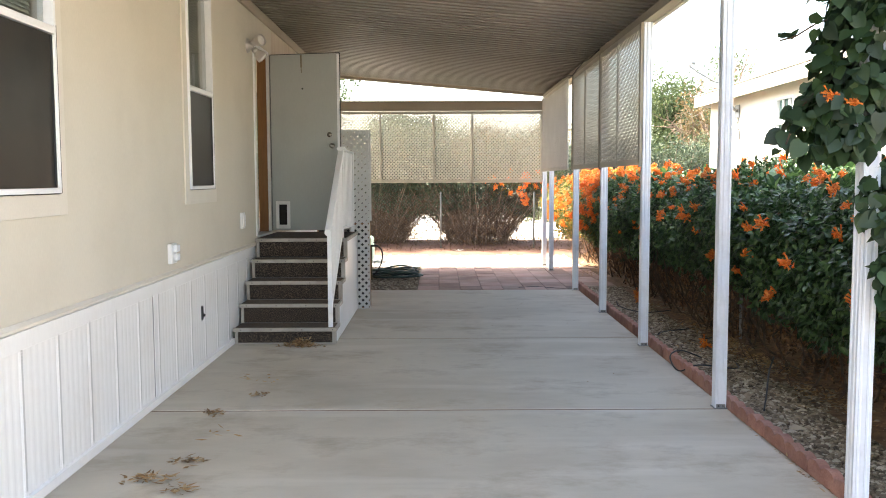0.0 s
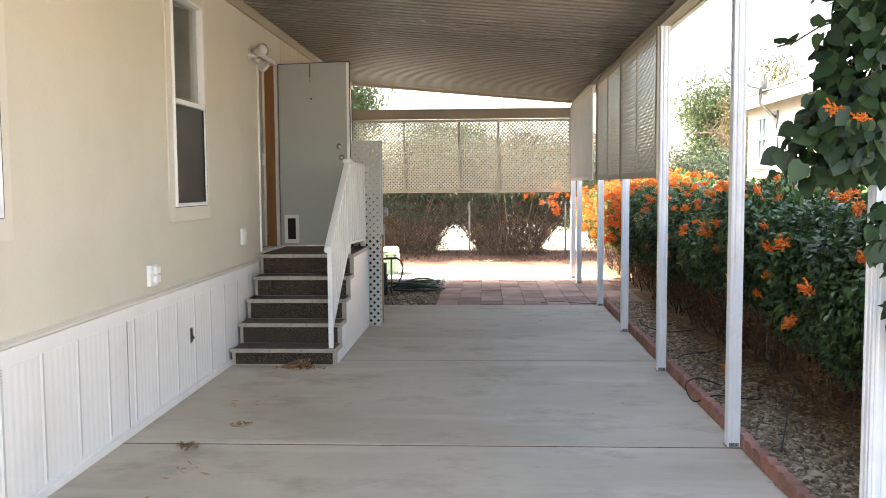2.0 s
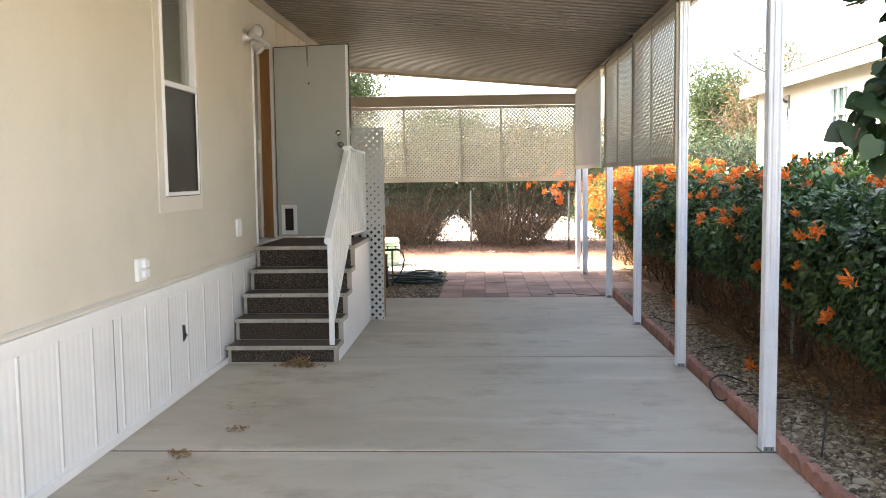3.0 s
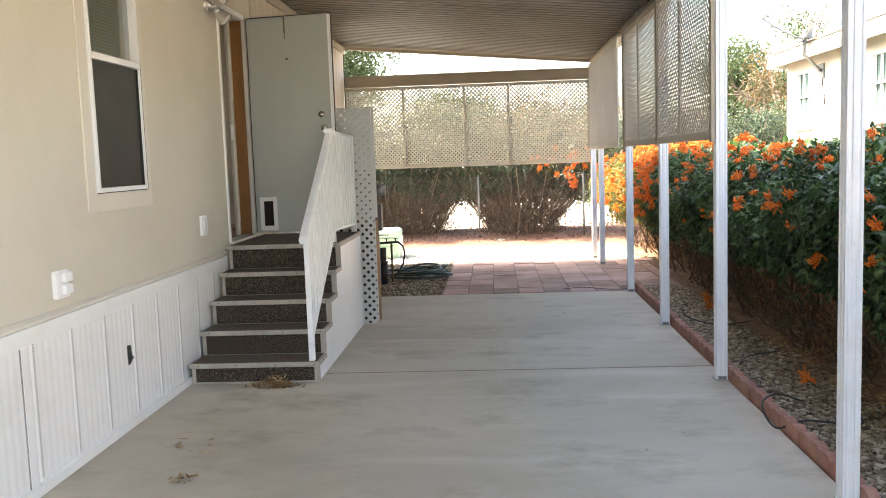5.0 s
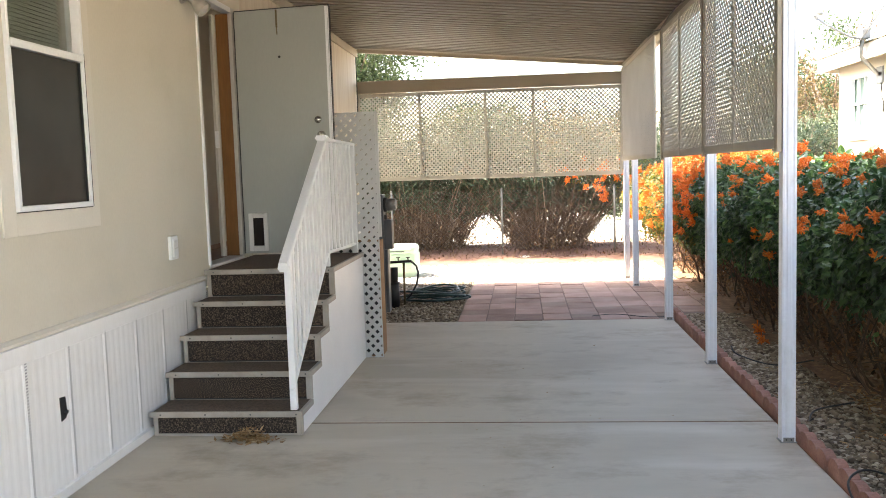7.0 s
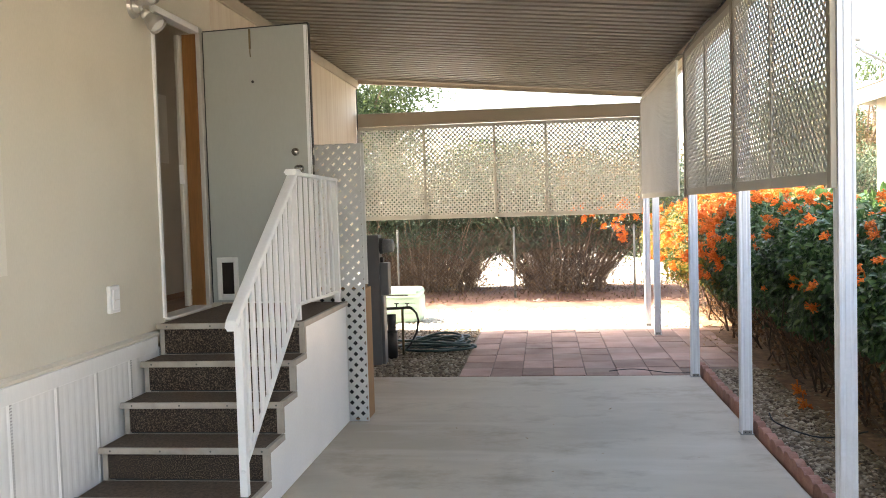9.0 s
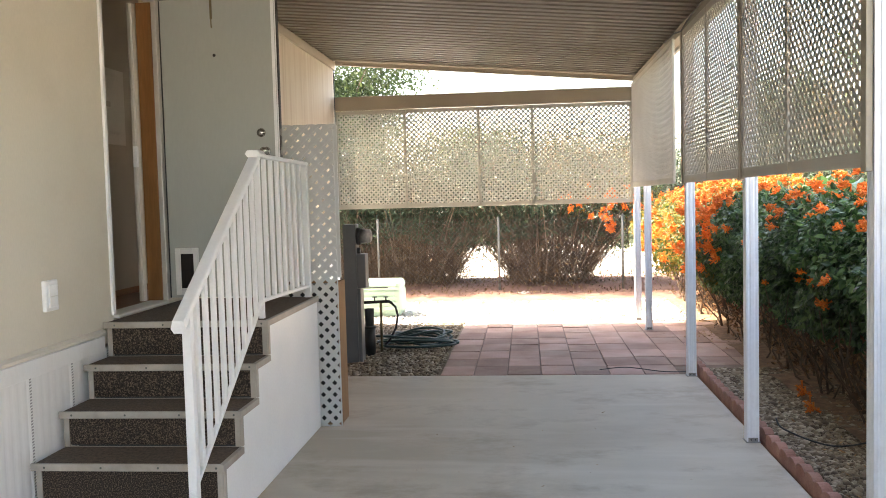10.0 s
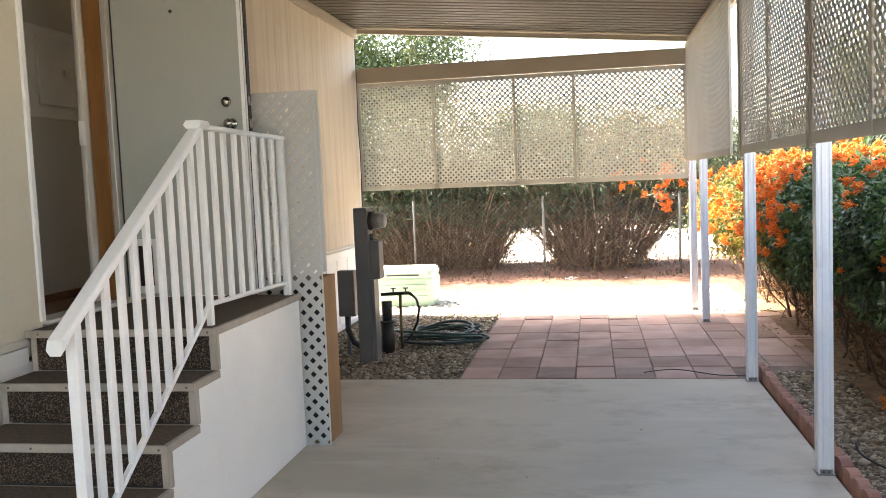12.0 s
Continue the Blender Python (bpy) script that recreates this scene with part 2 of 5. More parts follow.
RUST = leaf_material("rust_tree_leaf", [(0.075, 0.058, 0.026), (0.12, 0.082, 0.032), (0.16, 0.105, 0.042)], 0.7, 0.3)
FLOWER = leaf_material("orange_trumpet_flower", [(0.66, 0.13, 0.015), (0.80, 0.21, 0.025), (0.88, 0.32, 0.06)], 0.5, 0.35)
STEM = material("grey_brown_stem", [(0.09, 0.062, 0.045), (0.23, 0.17, 0.125)], 6, 0.9, 60, 0.3)
TWIG = material("dark_vine_wood", [(0.045, 0.029, 0.019), (0.12, 0.078, 0.05)], 6, 0.9, 60, 0.3)
LITTER = material("brown_leaf_litter", [(0.11, 0.06, 0.034), (0.25, 0.145, 0.082)], 14, 0.95, 70, 0.6)
# Pale pebble colour for the yard, with the sun's whitening painted in.
PALESTONE = material("sun_paled_pebble", [(0.50, 0.47, 0.42), (0.66, 0.63, 0.58)], 30, 0.85, 90, 0.2)


def translucent(m, amount, colour):
    """Thin plastic that lets some light through."""
    n, l = m.node_tree.nodes, m.node_tree.links
    tr = n.new("ShaderNodeBsdfTranslucent")
    tr.inputs["Color"].default_value = (*colour, 1)
    mx = n.new("ShaderNodeMixShader")
    mx.inputs[0].default_value = amount
    l.new(n["Principled BSDF"].outputs[0], mx.inputs[1])
    l.new(tr.outputs[0], mx.inputs[2])
    l.new(mx.outputs[0], n["Material Output"].inputs["Surface"])


translucent(LATTICE_T, 0.4, (0.78, 0.755, 0.70))
# Side screens: less and browner light let through, to paint them as shaded.
translucent(LATTICE_S, 0.2, (0.7, 0.64, 0.54))
translucent(LATTICE_W, 0.5, (0.86, 0.86, 0.83))


def pebble_material():
    m, n, l, b = nodes_of("mixed_pebbles")
    geo = n.new("ShaderNodeNewGeometry")
    r = ramp(n, [(0.0, (0.085, 0.06, 0.04)), (0.4, (0.19, 0.145, 0.098)), (0.75, (0.29, 0.232, 0.165)), (1.0, (0.44, 0.385, 0.305))])
    l.new(geo.outputs["Random Per Island"], r.inputs["Fac"])
    l.new(r.outputs["Color"], b.inputs["Base Color"])
    b.inputs["Roughness"].default_value = 0.85
    return m


PEBBLE = pebble_material()
GREYMETAL = material("grey_painted_steel", [(0.10, 0.108, 0.115), (0.135, 0.14, 0.147)], 4, 0.45, 60, 0.04, grain=0.025)
FLAP = material("dark_vinyl_flap", [(0.010, 0.006, 0.005), (0.02, 0.011, 0.008)], 6, 0.85, 60, 0.02)
GREENBOX = material("pale_green_plastic", [(0.36, 0.52, 0.43), (0.43, 0.58, 0.49)], 4, 0.45, 50, 0.04, grain=0.02)
CARDBOARD = material("brown_cardboard", [(0.27, 0.155, 0.075), (0.33, 0.195, 0.1)], 6, 0.85, 80, 0.05, stretch=(1, 1, 0.3), grain=0.025)
HOSE = material("green_garden_hose", [(0.012, 0.034, 0.028), (0.04, 0.075, 0.065)], 5, 0.35, 60, 0.03)
BRASS = material("weathered_brass", [(0.14, 0.11, 0.06), (0.2, 0.16, 0.09)], 9, 0.5, 60, 0.1, metal=0.7)
OLDSTEEL = material("weathered_dull_steel", [(0.10, 0.10, 0.095), (0.15, 0.15, 0.14)], 9, 0.75, 60, 0.1)
GALV = material("galvanised_steel", [(0.22, 0.22, 0.22), (0.3, 0.3, 0.29)], 9, 0.5, 60, 0.1, metal=0.4)
CHROME = material("satin_nickel", [(0.42, 0.4, 0.37), (0.5, 0.48, 0.45)], 9, 0.25, 60, 0.0, metal=1.0)
NWALL = material("pale_stucco", [(0.74, 0.68, 0.60), (0.8, 0.74, 0.66)], 2, 0.85, 60, 0.1, grain=0.025)
NFASCIA = material("cream_fascia", [(0.70, 0.66, 0.60), (0.76, 0.72, 0.66)], 2, 0.7, 60, 0.05, grain=0.025)
SHINGLE = material("tan_shingle", [(0.26, 0.21, 0.17), (0.34, 0.28, 0.23)], 8, 0.9, 60, 0.3)
INTERIOR = material("grey_interior_wall", [(0.48, 0.455, 0.41), (0.54, 0.51, 0.465)], 1.5, 0.8, 70, 0.03, grain=0.02)
PANELW = material("white_panel_enamel", [(0.66, 0.65, 0.62), (0.72, 0.71, 0.68)], 3, 0.5, 60, 0.02, grain=0.025)
SCREEN = material("dark_insect_screen", [(0.010, 0.009, 0.008), (0.026, 0.023, 0.020)], 5, 0.32, 400, 0.12, grain=0.05)
BLIND = material("pale_blind", [(0.40, 0.42, 0.36), (0.46, 0.48, 0.42)], 3, 0.6, 60, 0.02, grain=0.025)
BLACKPLASTIC = material("black_plastic", [(0.012, 0.012, 0.013), (0.025, 0.025, 0.025)], 6, 0.5, 60, 0.05)
PALEGROUND = material("pale_desert_ground", [(0.44, 0.40, 0.34), (0.56, 0.52, 0.46)], 0.6, 0.95, 30, 0.4)
ASPHALT = material("asphalt", [(0.045, 0.045, 0.047), (0.065, 0.063, 0.06)], 2, 0.9, 90, 0.3)
VENTHOLE = material("dark_perforation", [(0.26, 0.26, 0.265), (0.34, 0.34, 0.345)], 3, 0.7, 60, 0.0)


def glass_material():
    m, n, l, b = nodes_of("window_glass")
    b.inputs["Base Color"].default_value = (0.85, 0.9, 0.88, 1)
    b.inputs["Roughness"].default_value = 0.03
    b.inputs["Transmission Weight"].default_value = 1.0
    b.inputs["IOR"].default_value = 1.45
    return m


GLASS = glass_material()


# ---- more mesh helpers ----
def mesh_obj(name, verts, faces, mat, parent=None, label="", smooth=False):
    me = bpy.data.meshes.new(name)
    me.from_pydata(verts, [], faces)
    me.materials.append(mat)
    if smooth:
        me.polygons.foreach_set("use_smooth", [True] * len(me.polygons))
    ob = new(name, me)
    if parent is not None:
        ob.parent = parent
        ob.matrix_parent_inverse = parent.matrix_world.inverted()
    if label:
        ob["label"] = label
    return ob


def unit(a):
    return a / np.maximum(np.linalg.norm(a, axis=1, keepdims=True), 1e-9)


def leaf_arrays(rng, pts, out, size, width=0.6, droop=0.5, spread=0.9, spin=1.0):
    """Folded five-point leaves: base, two sides, midrib, tip. out: the way the leaves tend to face."""
    k = len(pts)
    d = unit(out * 0.6 + rng.normal(size=(k, 3)) * spread + np.array([0, 0, -droop]))
    up = unit(out + np.array([0, 0, 0.7]) + rng.normal(size=(k, 3)) * 0.55 * spin)
    side = unit(np.cross(d, up))
    nrm = np.cross(side, d)
    s = size * rng.uniform(0.65, 1.25, (k, 1))
    w = s * width
    v = np.empty((k, 7, 3))
    v[:, 0] = pts
    v[:, 1] = pts + d * s * 0.3 - side * w * 0.42 + nrm * w * 0.12
    v[:, 2] = pts + d * s * 0.3 + side * w * 0.42 + nrm * w * 0.12
    v[:, 3] = pts + d * s * 0.66 - side * w * 0.34 + nrm * w * 0.08
    v[:, 4] = pts + d * s * 0.66 + side * w * 0.34 + nrm * w * 0.08
    v[:, 5] = pts + d * s - nrm * s * 0.14
    v[:, 6] = pts + d * s * 0.5
    base = np.arange(k)[:, None, None] * 7
    f = (base + np.array([[0, 6, 1], [0, 2, 6], [1, 6, 3], [6, 2, 4], [3, 6, 5], [6, 4, 5]])).reshape(-1, 3)
    return v.reshape(-1, 3), f


def round_leaf_arrays(rng, pts, out, size, droop=0.8, spread=0.5):
    """Broad heart-shaped leaves with a notched base, a raised midrib and a bent tip."""
    k = len(pts)
    d = unit(out * 0.5 + rng.normal(size=(k, 3)) * spread + np.array([0, 0, -droop]))
    side = unit(np.cross(d, unit(out + np.array([0, 0, 0.7]) + rng.normal(size=(k, 3)) * 0.55)))
    nrm = np.cross(side, d)
    s = size * rng.uniform(0.55, 1.2, (k, 1))
    shape = [(0.02, 0.0), (-0.08, 0.22), (0.10, 0.42), (0.36, 0.46), (0.62, 0.34), (0.84, 0.15)]
    rim = shape + [(1.0, 0.0)] + [(a, -b) for a, b in shape[:0:-1]]
    v = np.empty((k, 13, 3))
    cup = rng.uniform(-0.15, 0.35, (k, 1))
    for i, (a, b) in enumerate(rim):
        v[:, i] = pts + s * (d * a + side * b + nrm * (cup * b * b * 2 - 0.16 * a * a))
    v[:, 12] = pts + s * (d * 0.42 - nrm * 0.06)
    ring = np.array([[12, i, (i + 1) % 12] for i in range(12)])
    return v.reshape(-1, 3), (np.arange(k)[:, None, None] * 13 + ring).reshape(-1, 3)


def foliage(name, rng, pts, out, size, mat, parent, width=0.6, droop=0.5, spread=0.9, label=""):
    v, f = leaf_arrays(rng, pts, out, size, width, droop, spread)
    return mesh_obj(name, v.tolist(), f.tolist(), mat, parent, label)


def pipe(bm, pts, r, seg=7):
    """A tube along a line of points."""
    pts = [Vector(p) for p in pts]
    rings = []
    for i, p in enumerate(pts):
        d = (pts[min(i + 1, len(pts) - 1)] - pts[max(i - 1, 0)]).normalized()
        a = d.cross(Vector((0.13, 0.31, 0.94))).normalized()
        b = d.cross(a)
        rr = r[i] if isinstance(r, (list, tuple)) else r
        rings.append([bm.verts.new(p + (a * math.cos(t) + b * math.sin(t)) * rr) for t in [2 * math.pi * k / seg for k in range(seg)]])
    for q, w in zip(rings, rings[1:]):
        for k in range(seg):
            bm.faces.new((q[k], q[(k + 1) % seg], w[(k + 1) % seg], w[k]))
    bm.faces.new(list(reversed(rings[0])))
    bm.faces.new(rings[-1])


def prism(bm, poly, a, b, axis="z"):
    """A polygon in the plane across the axis, from a to b. Points are (x, y) for z, (y, z) for x, (x, z) for y."""
    def at(p, h):
        return {"z": (p[0], p[1], h), "x": (h, p[0], p[1]), "y": (p[0], h, p[1])}[axis]
    lo = [bm.verts.new(at(p, a)) for p in poly]
    hi = [bm.verts.new(at(p, b)) for p in poly]
    k = len(poly)
    for i in range(k):
        bm.faces.new((lo[i], lo[(i + 1) % k], hi[(i + 1) % k], hi[i]))
    bm.faces.new(list(reversed(lo)))
    bm.faces.new(hi)
    bmesh.ops.recalc_face_normals(bm, faces=bm.faces[:])


def clip_poly(poly, x0, x1, z0, z1):
    for axis, lim, sign in ((0, x0, 1), (0, x1, -1), (1, z0, 1), (1, z1, -1)):
        out = []
        for i, p in enumerate(poly):
            q = poly[(i + 1) % len(poly)]
            ip, iq = (p[axis] - lim) * sign >= 0, (q[axis] - lim) * sign >= 0
            if ip:
                out.append(p)
            if ip != iq:
                t = (lim - p[axis]) / (q[axis] - p[axis])
                out.append((p[0] + (q[0] - p[0]) * t, p[1] + (q[1] - p[1]) * t))
        poly = out
        if len(poly) < 3:
            return []
    return poly


def lattice_sheet(parent, mat, a0, a1, z0, z1, plane, axis, pitch=0.083, strip=0.034, th=0.0025, shift=0.0):
    """Crossed diagonal slats, one layer over the other, cut to a rectangle. axis: the one across the sheet ('x' or 'y')."""
    half = strip / math.sqrt(2)
    h = z1 - z0
    for layer, s in ((0, 1), (1, -1)):
        k = int((a1 - a0 + h) / pitch) + 2
        for i in range(-1, k):
            c = a0 + shift + i * pitch - (h if s > 0 else 0)
            lo, hi = (c, c + h) if s > 0 else (c + h, c)
            if s < 0:
                lo, hi = a0 + shift + i * pitch, a0 + shift + i * pitch - h
            poly = clip_poly([(lo - half, z0), (lo + half, z0), (hi + half, z1), (hi - half, z1)], a0, a1, z0, z1)
            if len(poly) < 3:
                continue
            bm = bmesh.new()
            p0 = plane + layer * (th + 0.0005)
            if axis == "y":
                prism(bm, poly, p0, p0 + th, "y")
            else:
                prism(bm, poly, p0, p0 + th, "x")
            part("slat", bm, mat, parent)


# ---- ground ----
def terrain():
    """One sheet to the horizon, with a low earth bank along the far fence."""
    xs = np.unique(np.concatenate([np.linspace(-1200, -40, 12), np.linspace(-40, -6, 12), np.linspace(-6, 8, 57), np.linspace(8, 40, 12), np.linspace(40, 1200, 12)]))
    ys = np.unique(np.concatenate([np.linspace(-1200, -30, 12), np.linspace(-30, 12, 22), np.linspace(12, 26, 57), np.linspace(26, 60, 12), np.linspace(60, 1500, 12)]))
    v = []
    for y in ys:
        for x in xs:
            bank = 0.20 * math.exp(-((y - 20.4) / 1.25) ** 2) * (1 if x < 9 else math.exp(-(x - 9)))
            z = -0.055 + bank + 0.012 * noise.noise((x * 1.3, y * 1.3, 0)) * (1 if abs(x) < 30 and abs(y) < 60 else 0)
            if -0.8 < y < 16.0 and -2.3 < x < 2.0:
                z = -0.07
            v.append((x, y, z))
    nx = len(xs)
    f = [(j * nx + i, j * nx + i + 1, (j + 1) * nx + i + 1, (j + 1) * nx + i) for j in range(len(ys) - 1) for i in range(nx - 1)]
    return tagged(mesh_obj("ground", v, f, PALEGROUND, smooth=True), "pale dry desert ground with a low bank", "ground", kind="structure")


terrain()


def strip_ground(name, mat, x0, x1, y0, y1, z, label, seed=0, amp=0.012, step=0.2, shape=None):
    nx, ny = int((x1 - x0) / step) + 2, int((y1 - y0) / step) + 2
    v = []
    for j in range(ny):
        for i in range(nx):
            x, y = x0 + (x1 - x0) * i / (nx - 1), y0 + (y1 - y0) * j / (ny - 1)
            v.append((x, y, z + (shape(x, y) if shape else 0) + amp * noise.noise((x * 2.1 + seed, y * 2.1, seed))))
    f = [(j * nx + i, j * nx + i + 1, (j + 1) * nx + i + 1, (j + 1) * nx + i) for j in range(ny - 1) for i in range(nx - 1)]
    return tagged(mesh_obj(name, v, f, mat, smooth=True), label, "ground", kind="structure")


strip_ground("ground_bed", GRAVEL, 2.03, 6.0, -6.0, 13.2, -0.012, "brown pebble planting bed under the hedge", 1)
strip_ground("ground_litter", LITTER, 2.62, 4.6, -6.0, 18.5, 0.012, "dark brown leaf litter under the hedge", 5, 0.03)
strip_ground("ground_gravel", GRAVEL, -3.4, -0.24, 12.93, 16.4, -0.022, "brown gravel beside the house corner", 2)
strip_ground("ground_yard", PALEGROUND, -7.0, 5.5, 16.08, 18.7, -0.026, "sunlit pale gravel yard", 3)
strip_ground("ground_bank", DIRT, -8.0, 9.0, 18.35, 21.6, -0.035, "reddish dirt bank under the bushes", 4, 0.035,
             shape=lambda x, y: 0.20 * math.exp(-((y - 20.4) / 1.25) ** 2))
strip_ground("street", ASPHALT, -60, 60, -22, -14, -0.02, "grey asphalt street", 7, 0.0, 4.0)

# ---- carport slab ----
slab = empty("driveway", 0, 5, 0, "pale grey broom-finished concrete carport slab", "driveway", kind="structure")
edges = [-14.0, -9.35, -6.7, -4.05, -1.4, 1.25, 3.9, 6.555, 9.2, YSLAB]
for y0, y1 in zip(edges, edges[1:]):
    bm = bmesh.new()
    box(bm, WX + 0.005, 2.015, y0 + 0.013, y1 - 0.013, -0.12, 0.0, 0.008)
    part("slab_panel", bm, CONCRETE, slab)
boxpart("joint_bed", slab, LITTER, WX + 0.01, 2.01, -13.9, YSLAB - 0.01, -0.13, -0.005, 0.0, "dark dirt in the slab joints")


# ---- house ----
def wall_with_openings(x0, x1, ya, yb, za, zb, holes):
    """Boxes that leave rectangular holes (y0, y1, z0, z1)."""
    out, y = [], ya
    for h in sorted(holes):
        out.append((x0, x1, y, h[0], za, zb))
        if h[2] > za:
            out.append((x0, x1, h[0], h[1], za, h[2]))
        if h[3] < zb:
            out.append((x0, x1, h[0], h[1], h[3], zb))
        y = h[1]
    out.append((x0, x1, y, yb, za, zb))
    return out


W1, W2 = (4.33, 5.28, 1.49, 3.09), (7.64, 8.35, 1.48, 3.09)
structure("wall_west", WALL, wall_with_openings(WX - 0.12, WX, YN, YF, 0.80, 3.48, [W1, W2, (DY0, DY1, DZ0 - 0.03, DZ1)]),
          "cream painted vertical-grain house siding", "wall")
# Unseen walls; their large openings are made up to brighten the hallway.
structure("wall_end", WALL, [(-9.0, -6.0, YF - 0.12, YF, 0.0, 3.6), (-6.0, WX - 0.12, YF - 0.12, YF, 0.0, 1.2), (-6.0, WX - 0.12, YF - 0.12, YF, 3.1, 3.6), (-2.3, WX - 0.12, YF - 0.12, YF, 1.2, 3.1), (-9.0, WX - 0.12, YN, YN + 0.12, 0.0, 3.6), (-9.0, -8.88, YN + 0.12, 11.0, 0.0, 3.6), (-9.0, -8.88, 11.0, 15.8, 0.0, 1.3), (-9.0, -8.88, 11.0, 15.8, 3.1, 3.6), (-9.0, -8.88, 15.8, YF - 0.12, 0.0, 3.6)],
          "cream house end and back walls, openings added to light the hallway", "wall")
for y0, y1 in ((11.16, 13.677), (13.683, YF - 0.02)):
    structure("wall_panel", PANEL, [(WX, WX + 0.004, y0, y1, 0.893, 3.298)], "tan siding panel with vertical brown streaks", "wall panel")
# Roof out of view, added to close the house against the sun.
bm = bmesh.new()
prism(bm, [(-9.5, 3.5), (WX + 0.02, 3.5), (WX + 0.02, 3.56), (-5.5, 4.5), (-9.5, 3.56)], YN - 0.3, YF + 0.02, "y")
tagged(obj("roof", bm, SHINGLE), "low shingled house roof, unseen, added to keep the sun out", "roof", kind="structure")

# skirting of ribbed panels with vent strips
skirting = empty("skirting", WX, 5, 0, "white ribbed vinyl skirting with vent strips", "skirting", kind="structure")


def skirt_panel_mesh():
    bm = bmesh.new()
    prof = [(0.0, 0.0), (0.02, 0.0)]
    for c in (0.085, 0.15, 0.215, 0.28, 0.345):
        prof += [(c - 0.026, 0.0), (c - 0.010, 0.0014), (c + 0.010, 0.0014), (c + 0.026, 0.0)]
    prof += [(0.375, 0.0), (0.384, 0.004), (0.394, 0.004)]
    poly = [(WX - 0.006 + p[1], p[0]) for p in prof] + [(WX - 0.016, 0.394), (WX - 0.016, 0.0)]
    prism(bm, poly, 0.05, 0.775, "z")
    me = bpy.data.meshes.new("skirt_panel")
    bm.to_mesh(me)
    bm.free()
    me.materials.append(SKIRT)
    return me


def vent_strip_mesh():
    """A row of small slanted slots in a narrow strip."""
    bm = bmesh.new()
    box(bm, WX - 0.004, WX - 0.0005, 0.0, 0.026, 0.05, 0.77)
    for i in range(46):
        z = 0.075 + i * 0.015
        for y in (0.003, 0.0125):
            q = [bm.verts.new((WX + 0.0002, y + a, z + b)) for a, b in ((0, 0), (0.009, 0.005), (0.009, 0.0115), (0, 0.0065))]
            bm.faces.new(q).material_index = 1
    me = bpy.data.meshes.new("vent_strip")
    bm.to_mesh(me)
    bm.free()
    me.materials.append(SKIRT)
    me.materials.append(VENTHOLE)
    return me


panel_me, vent_me = skirt_panel_mesh(), vent_strip_mesh()
y = 8.835 - 0.40 * 36
while y < YF - 0.1:
    for nm, me, dy in (("panel", panel_me, 0.0), ("vent_strip", vent_me, -0.013)):
        ob = new(nm, me)
        ob.location = (0, y + dy, 0)
        ob.parent = skirting
        ob.matrix_parent_inverse = skirting.matrix_world.inverted()
    y += 0.40
boxpart("backing", skirting, DARK, WX - 0.10, WX - 0.02, YN, YF, -0.05, 0.70, 0.0, "dark crawlspace backing")
for a, b in ((YN, 8.97), (11.2, YF)):
    boxpart("bottom_rail", skirting, SKIRT, WX - 0.005, WX + 0.022, a, b, 0.0, 0.052, 0.004)
for a, b in ((YN, 9.98), (11.2, YF)):
    boxpart("top_band", skirting, SKIRT, WX - 0.01, WX + 0.018, a, b, 0.764, 0.852, 0.003)
    bm = bmesh.new()
    prism(bm, [(WX - 0.01, 0.8525), (WX + 0.006, 0.8525), (WX + 0.006, 0.860), (WX + 0.030, 0.862), (WX + 0.030, 0.876), (WX + 0.012, 0.890), (WX - 0.01, 0.892)], a, b, "y")
    part("cap_strip", bm, TRIM, skirting, "cream cap strip")
# Grey strip on the panel face paints the joint's shadow groove.
boxpart("lap_joint", skirting, VENTHOLE, WX - 0.005, WX + 0.001, 6.712, 6.717, 0.053, 0.7635, 0.0, "dark strip painting the shadow groove between lapped panels")
boxpart("lap_edge", skirting, SKIRT, WX - 0.005, WX + 0.004, 6.719, 6.765, 0.053, 0.7635, 0.001)

# small access hole with a dark valve inside
vent = empty("access_opening", WX, 7.95, 0.39, "dark cut opening in the white skirting with a black valve", "opening")
bm = bmesh.new()
prism(bm, [(7.915, 0.515), (7.965, 0.51), (7.975, 0.43), (7.965, 0.40), (7.92, 0.39)], WX - 0.004, WX + 0.0015, "x")
part("hole", bm, BLACKPLASTIC, vent)
bm = bmesh.new()
tube(bm, (WX + 0.002, 7.950, 0.435), (WX + 0.018, 7.955, 0.43), 0.013, 0.010)
part("valve", bm, DARK, vent)


